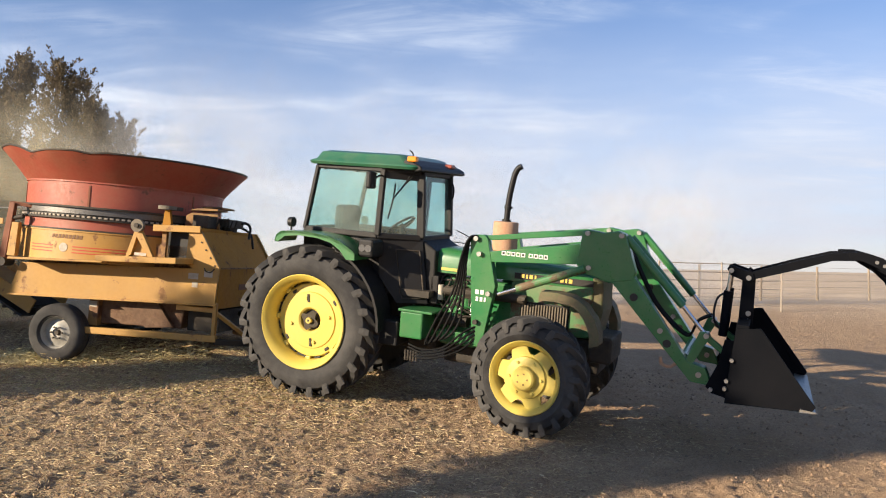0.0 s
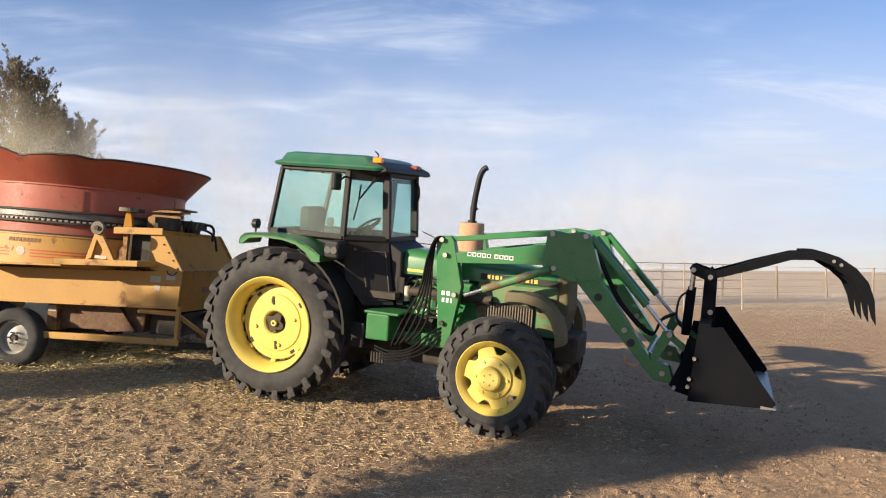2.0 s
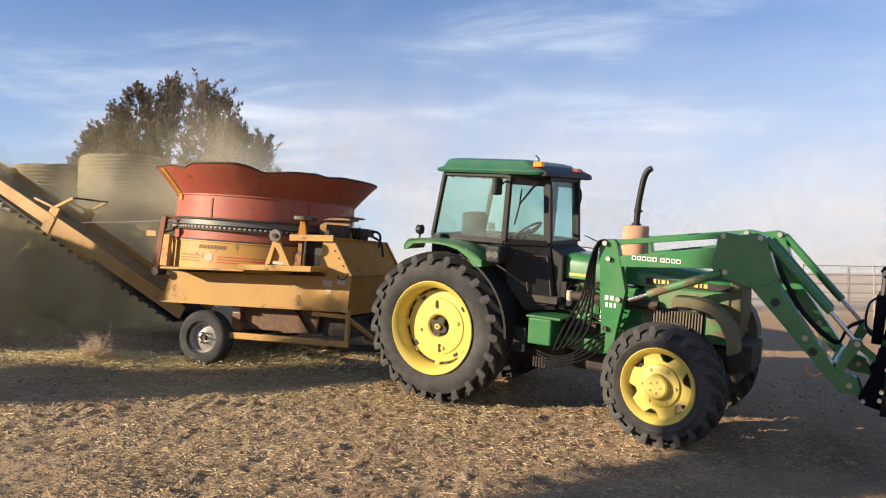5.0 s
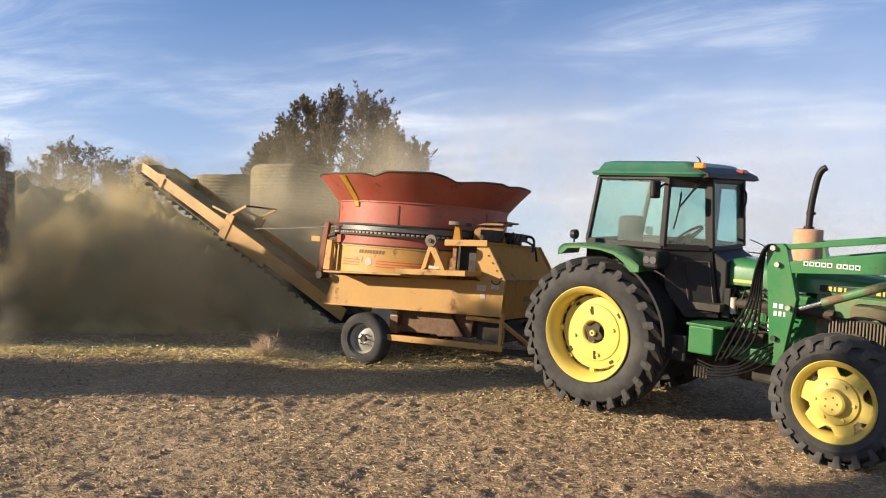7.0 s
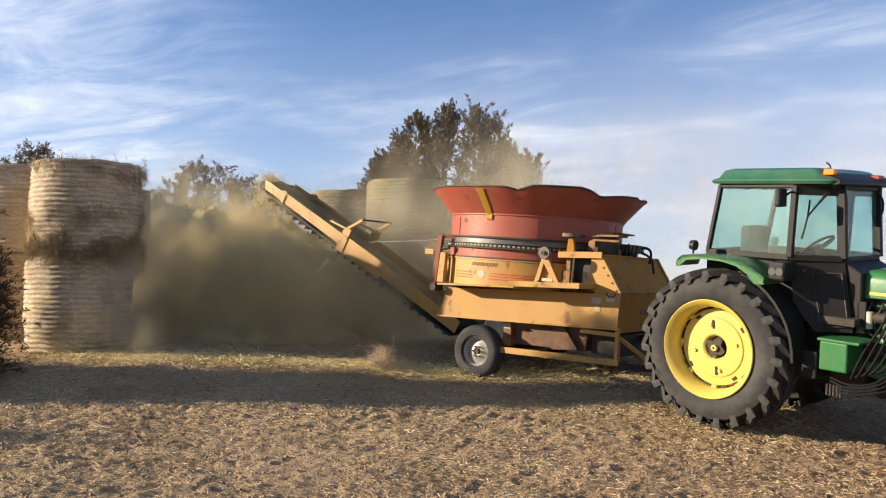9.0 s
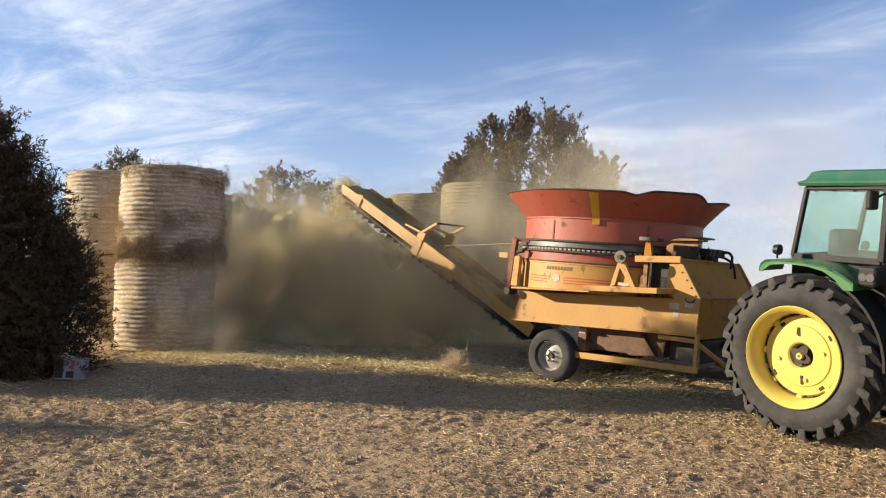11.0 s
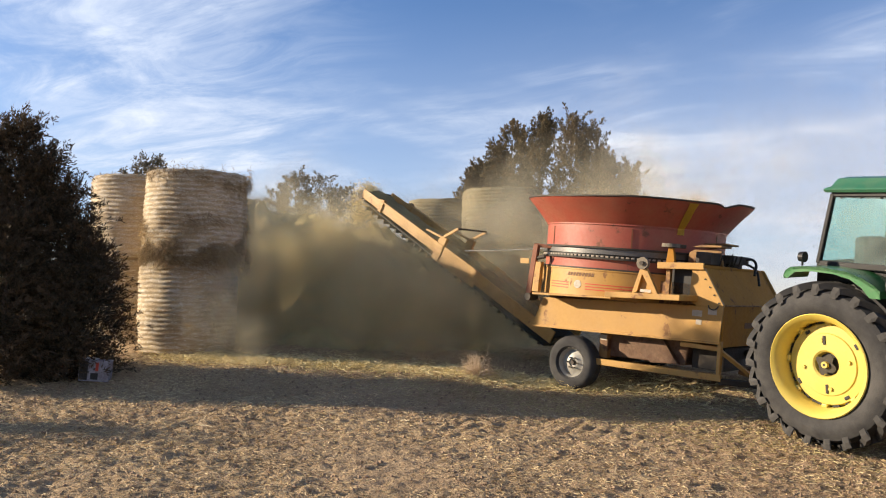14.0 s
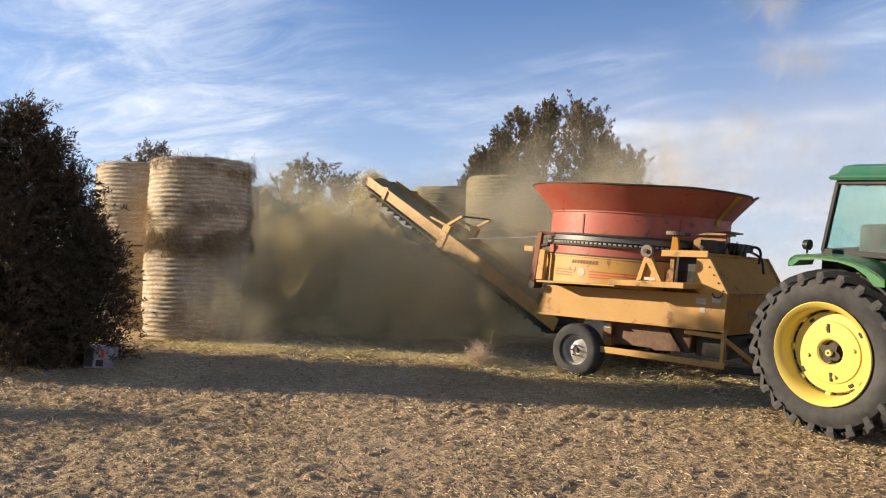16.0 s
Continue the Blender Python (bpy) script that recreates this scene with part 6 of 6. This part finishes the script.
# ---- loose straw, clods, weed, carton ----
def build_litter():
    rng = random.Random(12)

    def yard():
        while True:
            x, y = 5.5 - 17.5 * rng.random() ** 0.8, 3.2 + 10.0 * rng.random() ** 1.15
            if noise.noise((x * 0.5, y * 0.5, 9.0)) > rng.uniform(-0.5, 0.55) - (0.25 if x < 0 else -0.25 - 0.15 * x):
                break
        return (x, y, height(x, y) + clumpy(x, y) + 0.006), (rng.gauss(0, 1), rng.gauss(0, 1), 0.05)

    ob = blades(135000, yard, 0.058, 0.0030, rng, 0.16, "scattered_straw")
    tagged(ob, "short broken straw scattered over the yard", "straw", kind="stuff")

    ob = blades(2200, yard, 0.13, 0.0036, rng, 0.12, "long_straw", PALE_STRAW)
    tagged(ob, "long pale straw stalks lying on the yard", "straw", kind="stuff")

    # hay band whose pale colour also carries the strip of sun between shadows
    def strip():
        s = rng.random()
        x, y = -11.2 + 6.2 * s + rng.gauss(0, 0.25), 8.15 + 3.15 * s + rng.gauss(0, 0.22)
        return (x, y, height(x, y) + clumpy(x, y) + abs(rng.gauss(0, 0.03))), (rng.gauss(0, 1), rng.gauss(0, 1), 0.2)

    ob = blades(20000, strip, 0.075, 0.0045, rng, 0.2, "hay_windrow", HAYGOLD)
    tagged(ob, "band of fresh hay along the heap's foot, sunlit strip in its pale colour", "hay", kind="stuff")

    def drift():
        x, y = rng.uniform(-9.5, -0.8), rng.gauss(9.9, 0.75)
        return (x, y, height(x, y) + clumpy(x, y) + 0.006), (rng.gauss(0, 1), rng.gauss(0, 1), 0.05)

    ob = blades(22000, drift, 0.06, 0.0034, rng, 0.16, "chaff_drift", CHAFF)
    tagged(ob, "olive chaff blown over the yard before the grinder", "chaff", kind="stuff")

    def under():
        x, y = -4.3 + rng.gauss(0, 0.75), 11.3 + rng.gauss(0, 0.4)
        return (x, y, height(x, y) + abs(rng.gauss(0, 0.06))), (rng.gauss(0, 1), rng.gauss(0, 1), 0.2)

    ob = blades(3500, under, 0.08, 0.004, rng, 0.2, "spilled_hay", HAYGOLD)
    tagged(ob, "fresh hay spilled under the grinder", "hay", kind="stuff")
    verts, faces = [], []
    shape = [(1, 0, 0), (-1, 0, 0), (0, 1, 0), (0, -1, 0), (0, 0, 0.8), (0, 0, -0.6)]
    tri = [(0, 2, 4), (2, 1, 4), (1, 3, 4), (3, 0, 4), (2, 0, 5), (1, 2, 5), (3, 1, 5), (0, 3, 5)]
    for _ in range(24000):
        x, y = rng.uniform(-12, 6.0), 3.2 + 9.4 * rng.random() ** 1.3
        s = 0.006 + 0.022 * rng.random() ** 4
        z = height(x, y) + clumpy(x, y) + 0.3 * s
        i = len(verts)
        a = rng.uniform(0, 6.28)
        for px, py, pz in shape:
            k = s * rng.uniform(0.7, 1.3)
            verts.append((x + k * (px * math.cos(a) - py * math.sin(a)), y + k * (px * math.sin(a) + py * math.cos(a)), z + k * pz))
        faces += [(p + i, q + i, r + i) for p, q, r in tri]
    ob = raw("earth_clods", verts, faces, CLOD)
    tagged(ob, "dry crumbled earth clods on the yard", "soil", kind="stuff")


def hay_stream():
    """Chopped hay that spills over the conveyor's end on to the heap."""
    rng = random.Random(31)

    def spot():
        f = rng.random() ** 1.5
        return (-11.0 - 0.25 * f + rng.gauss(0, 0.10 + 0.15 * f), 12.8 + rng.gauss(0, 0.16), 3.82 - 0.75 * f + rng.gauss(0, 0.06)), (-0.6, rng.gauss(0, 0.6), 0.3 - f)

    ob = blades(2600, spot, 0.07, 0.005, rng, 0.6, "hay_stream", HAYGOLD)
    tagged(ob, "chopped hay spilling from the conveyor end", "hay", kind="stuff")


HAYGOLD = island_mat("fresh_hay", (0.50, 0.40, 0.17), (0.86, 0.74, 0.42), 0.75, 0.15)
build_litter()
hay_stream()


def build_weed():
    rng = random.Random(3)
    x, y = -6.6, 10.35
    w = thing("tumbleweed", pose(x, y, height(x, y) - 0.02), "dry pale tumbleweed standing in loose hay", "weed")
    bm = B()
    for k in range(70):
        a, e = rng.uniform(0, 6.28), rng.uniform(0.25, 1.45)
        l = rng.uniform(0.28, 0.46)
        d = Vector((math.cos(a) * math.cos(e), math.sin(a) * math.cos(e), math.sin(e)))
        p = d * l
        tube(bm, [(0, 0, 0), tuple(p * 0.5 + Vector((rng.gauss(0, .03), rng.gauss(0, .03), 0.02))), tuple(p)], 0.005, 4, 2, 0.4)
        for _ in range(4):
            q = p * rng.uniform(0.4, 0.9)
            tube(bm, [tuple(q), tuple(q + Vector((rng.gauss(0, .06), rng.gauss(0, .06), abs(rng.gauss(0, .08)))))], 0.003, 4, 1, 0.5)
    part("weed_head", bm, WEED, w)


build_weed()


CARTON = surface("dirty_white_card", (0.40, 0.38, 0.40), (0.16, 0.13, 0.15), 0.8, 0, 9, 60, 0.9, 0.2)


def build_carton():
    x, y = -10.55, 6.47
    c = thing("cardboard_box", pose(x, y, height(x, y), 0, 3, 45), "crushed white drinks carton with red and dark print", "box")
    part("carton", box(B(), (-0.20, -0.12, 0.0), (0.20, 0.12, 0.30), 0.012), CARTON, c)
    part("print_panel", box(B(), (-0.19, -0.1245, 0.02), (-0.08, -0.121, 0.28)), INK_AND_SHADE, c)
    part("print_panel", box(B(), (0.02, -0.1245, 0.15), (0.06, -0.121, 0.27)), PRINT_RED, c)
    part("print_panel", box(B(), (-0.04, -0.1245, 0.03), (0.06, -0.121, 0.12)), INK_AND_SHADE, c)
    part("flap", box(B(), (-0.20, -0.12, 0.30), (-0.02, 0.12, 0.305), 0, pose(0, 0, 0.0, 0, 6, 0)), WHITE, c)
    for k, (dx, dy) in enumerate(((-0.75, -0.1), (-0.5, 0.25))):
        px, py = x + dx, y + dy
        bm = box(B(), (-0.10, -0.06, 0), (0.10, 0.06, 0.012), 0.003)
        sc = part("paper_scrap", bm, WHITE)
        sc.matrix_world = pose(px, py, height(px, py) + 0.02, 4, 5, 40 * k)
        tagged(sc, "scrap of white paper lying on the earth", "litter")


build_carton()


# ---- fence on the far side of the yard ----
def build_fence():
    f = thing("wire_fence", pose(0, 0, 0), "old wire fence with weathered posts across the pasture", "fence")
    pts = [(3.5 + 2.6 * k, 24.5 + 1.25 * k) for k in range(12)]
    post = None
    for x, y in pts:
        z = height(x, y)
        if post is None:
            post = part("post", rod(B(), (0, 0, -0.3), (0, 0, 1.25), 0.045, 0.04, 8), POST_WOOD, f)
            o = post
        else:
            o = new("post", post.data)
            o.parent = f
        o.matrix_basis = pose(x, y, z, random.uniform(-2, 2), random.uniform(-2, 2), random.uniform(0, 90))
    for k in range(5):
        h = 0.25 + 0.24 * k
        bm = B()
        tube(bm, [(x, y - 0.06, height(x, y) + h) for x, y in pts], 0.005, 5, 1)
        part("wire", bm, GALV, f)
    g = thing("pipe_panel", pose(0, 0, 0), "galvanised pipe stock panel leaning by the fence", "gate")
    a, b = Vector((5.6, 20.6, height(5.6, 20.6))), Vector((9.2, 21.6, height(9.2, 21.6)))
    for k in range(6):
        part("rail", rod(B(), a + Vector((0, 0, 0.15 + 0.22 * k)), b + Vector((0, 0, 0.15 + 0.22 * k)), 0.012, seg=8), GALV, g)
    for t in (0.0, 0.5, 1.0):
        p = a.lerp(b, t)
        part("upright", rod(B(), p, p + Vector((0, 0, 1.30)), 0.022, seg=8), GALV, g)


build_fence()


# ---- airborne dust ----
def dust_flakes(name, rng, count, spread, size, material, upright=0.0, fold=0.1, tilt=0.15):
    """A drifting puff: many soft, bent flakes of dust through its depth."""
    bm = B()
    uv = bm.loops.layers.uv.new("UVMap")
    for _ in range(count):
        c = Vector((max(-1.6, min(1.6, rng.gauss(0, 0.55))) * spread[0], max(-1.6, min(1.6, rng.gauss(0, 0.55))) * spread[1], max(-1.4, min(1.4, rng.gauss(0, 0.55))) * spread[2]))
        n = Vector((rng.gauss(0, 1) * (1 - 0.7 * upright) + tilt * upright, rng.gauss(0, 1) * (1 - 0.7 * upright) - 1.35 * upright, rng.gauss(0, 0.8) * (1 - 0.7 * upright))).normalized()
        q = n.to_track_quat("Z", "Y")
        s = size * rng.uniform(0.6, 1.25)
        mid = bm.verts.new(c + q @ Vector((0, 0, s * fold)))
        warp = rng.uniform(0, 6.28)
        ring = []
        for k in range(10):
            a = 2 * math.pi * k / 10
            ring.append((bm.verts.new(c + q @ Vector((s * math.cos(a), s * math.sin(a), s * fold * math.sin(2 * a + warp)))), (0.5 + 0.5 * math.cos(a), 0.5 + 0.5 * math.sin(a))))
        for k in range(10):
            (v1, u1), (v2, u2) = ring[k], ring[(k + 1) % 10]
            f = bm.faces.new((mid, v1, v2))
            f.smooth = True
            for loop, t in zip(f.loops, ((0.5, 0.5), u1, u2)):
                loop[uv].uv = t
    me = bpy.data.meshes.new(name)
    bm.to_mesh(me)
    bm.free()
    me.materials.append(material)
    return tagged(new(name, me), kind="stuff")


DUST_THICK = dust_mat("thick_hay_dust", (0.68, 0.60, 0.37), 0.30)
DUST_THIN = dust_mat("thin_hay_dust", (0.74, 0.67, 0.48), 0.15, 0.8)
DUST_PALE = dust_mat("sunlit_hay_dust", (0.72, 0.61, 0.36), 0.42, 1.8)
DUST_HAZE = dust_mat("hanging_dust_haze", (0.80, 0.80, 0.79), 0.09, 0.5)
DUST_PUFF = dust_mat("bursting_hay_dust", (0.86, 0.77, 0.53), 0.34, 2.2)
DUST_WISP = dust_mat("thinning_hay_dust", (0.86, 0.80, 0.62), 0.13, 1.2)
PUFFS = []


def build_dust():
    rng = random.Random(23)
    # the bank that rolls before the heap: place, spread, flake size, material, drift per second
    banks = [
        ((-9.7, 11.0, 1.35), (1.3, 0.5, 0.8), 1.0, DUST_THICK, 62, (0.10, -0.02, 0.01)),
        ((-11.1, 10.5, 1.30), (1.1, 0.7, 0.8), 1.0, DUST_THICK, 58, (-0.05, -0.02, 0.01)),
        ((-8.4, 12.2, 1.25), (1.1, 0.5, 0.7), 0.9, DUST_THICK, 52, (0.08, 0.0, 0.02)),
        ((-10.2, 11.2, 2.0), (1.3, 0.7, 0.55), 0.85, DUST_THICK, 42, (-0.06, 0.0, 0.02)),
        ((-12.5, 12.0, 1.8), (1.5, 0.9, 1.0), 1.1, DUST_THICK, 52, (-0.05, -0.02, 0.01)),
        ((-7.5, 13.1, 1.5), (0.9, 0.5, 0.9), 0.85, DUST_THICK, 40, (0.07, 0.02, 0.02)),
        ((-10.9, 12.4, 3.1), (0.8, 0.5, 0.45), 0.55, DUST_PALE, 24, (-0.05, -0.03, -0.02)),
        ((-8.4, 13.2, 2.7), (1.4, 0.7, 0.8), 0.95, DUST_THIN, 50, (0.09, 0.0, 0.03)),
        ((-6.4, 14.2, 3.2), (1.6, 0.9, 1.0), 1.1, DUST_THIN, 52, (0.12, 0.02, 0.02)),
        ((-10.6, 8.9, 1.2), (0.55, 0.4, 0.9), 0.75, DUST_THIN, 46, (0.03, -0.02, 0.02)),
        ((-10.9, 9.6, 2.3), (0.6, 0.4, 0.7), 0.75, DUST_THIN, 40, (-0.04, -0.02, 0.02)),
        ((-9.2, 14.3, 2.5), (1.2, 0.4, 0.8), 0.9, DUST_THIN, 56, (0.05, 0.0, 0.01)),
        ((-13.2, 12.6, 3.0), (1.5, 0.8, 0.6), 0.95, DUST_THIN, 24, (-0.05, 0.0, 0.02)),
        ((-18.0, 18.0, 3.0), (3.0, 1.5, 1.2), 1.7, DUST_THIN, 60, (0.06, 0.0, 0.0)),
        ((-13.0, 18.5, 2.6), (3.2, 1.5, 1.3), 1.6, DUST_THIN, 60, (0.10, 0.0, 0.0)),
        ((-6.3, 18.5, 4.2), (2.6, 1.5, 1.5), 1.6, DUST_HAZE, 56, (0.14, 0.02, 0.02)),
        ((-1.5, 21.0, 3.6), (4.0, 2.0, 2.2), 2.2, DUST_HAZE, 60, (0.15, 0.02, 0.02)),
        ((6.0, 25.0, 2.6), (6.0, 2.0, 2.0), 2.6, DUST_HAZE, 60, (0.15, 0.02, 0.0)),
    ]
    for at, spread, size, mt, count, drift in banks:
        ob = dust_flakes("dust_cloud", rng, int(count * 1.35) if mt is DUST_THICK else count, spread, size, mt, 1.0, 0.05, -0.25 if at[0] > -7.0 else 0.15)
        tagged(ob, "brown hay dust drifting in the air by the heap", "dust", "drifting dust")
        mid = Vector(at)
        PUFFS.append((ob, [(0.0, mid - Vector(drift) * 8, -6), (8.0, mid, 0), (16.0, mid + Vector(drift) * 8, 6)]))
    # the burst that leaves the tub near the end: the head shoots up and away, the foot lingers
    rise = ((14.0, 0.35, 0.0), (14.3, 1.15, 0.05), (14.6, 1.95, 0.30), (14.9, 2.75, 0.62), (15.2, 3.6, 1.05), (15.6, 6.0, 1.95), (16.0, 9.0, 3.0))
    for k in range(9):
        f = 1.0 - 0.105 * k
        wide = 0.14 + 0.030 * k
        ob = dust_flakes("dust_puff", rng, 16, (wide, wide * 0.8, 0.22), 0.26 + 0.035 * k, DUST_PUFF if k < 6 else DUST_WISP, 0.6, 0.15)
        tagged(ob, "yellow puff of hay dust thrown up from the tub", "dust", "dust thrown from the tub")
        side = ((k * 5) % 9 - 4.0) / 4.0
        start = Vector((-3.90 + 0.16 * side * (1 - f), 12.0, 2.25))
        rows = [(0.0, start, 0), (13.7, start, 0)]
        rows += [(t, start + Vector((a * f + 0.30 * side * (1.1 - f) * (t - 14.0), 0.2 * a * f, 0.35 + h * f)), 30 * (t - 14.0)) for t, h, a in rise]
        PUFFS.append((ob, rows))


build_dust()


# ---- motion ----
def motions():
    rows = [(t, pose(0.22, 0.06, 0.03, 0, 0, TUB_TURN(t))) for t in np.arange(0.0, 16.01, 0.5)]
    walk(tub, [(float(t), m) for t, m in rows])
    for ob, path in PUFFS:
        walk(ob, [(t, pose(*p, 0, 0, turn)) for t, p, turn in path])


def TUB_TURN(t):
    """Degrees that the tub has turned; about eleven a second."""
    return float(np.interp(t, [0.0, 7.0, 9.0, 12.5, 14.5, 16.0], [6.0, 71.5, 88.2, 124.2, 153.0, 172.0]))


motions()
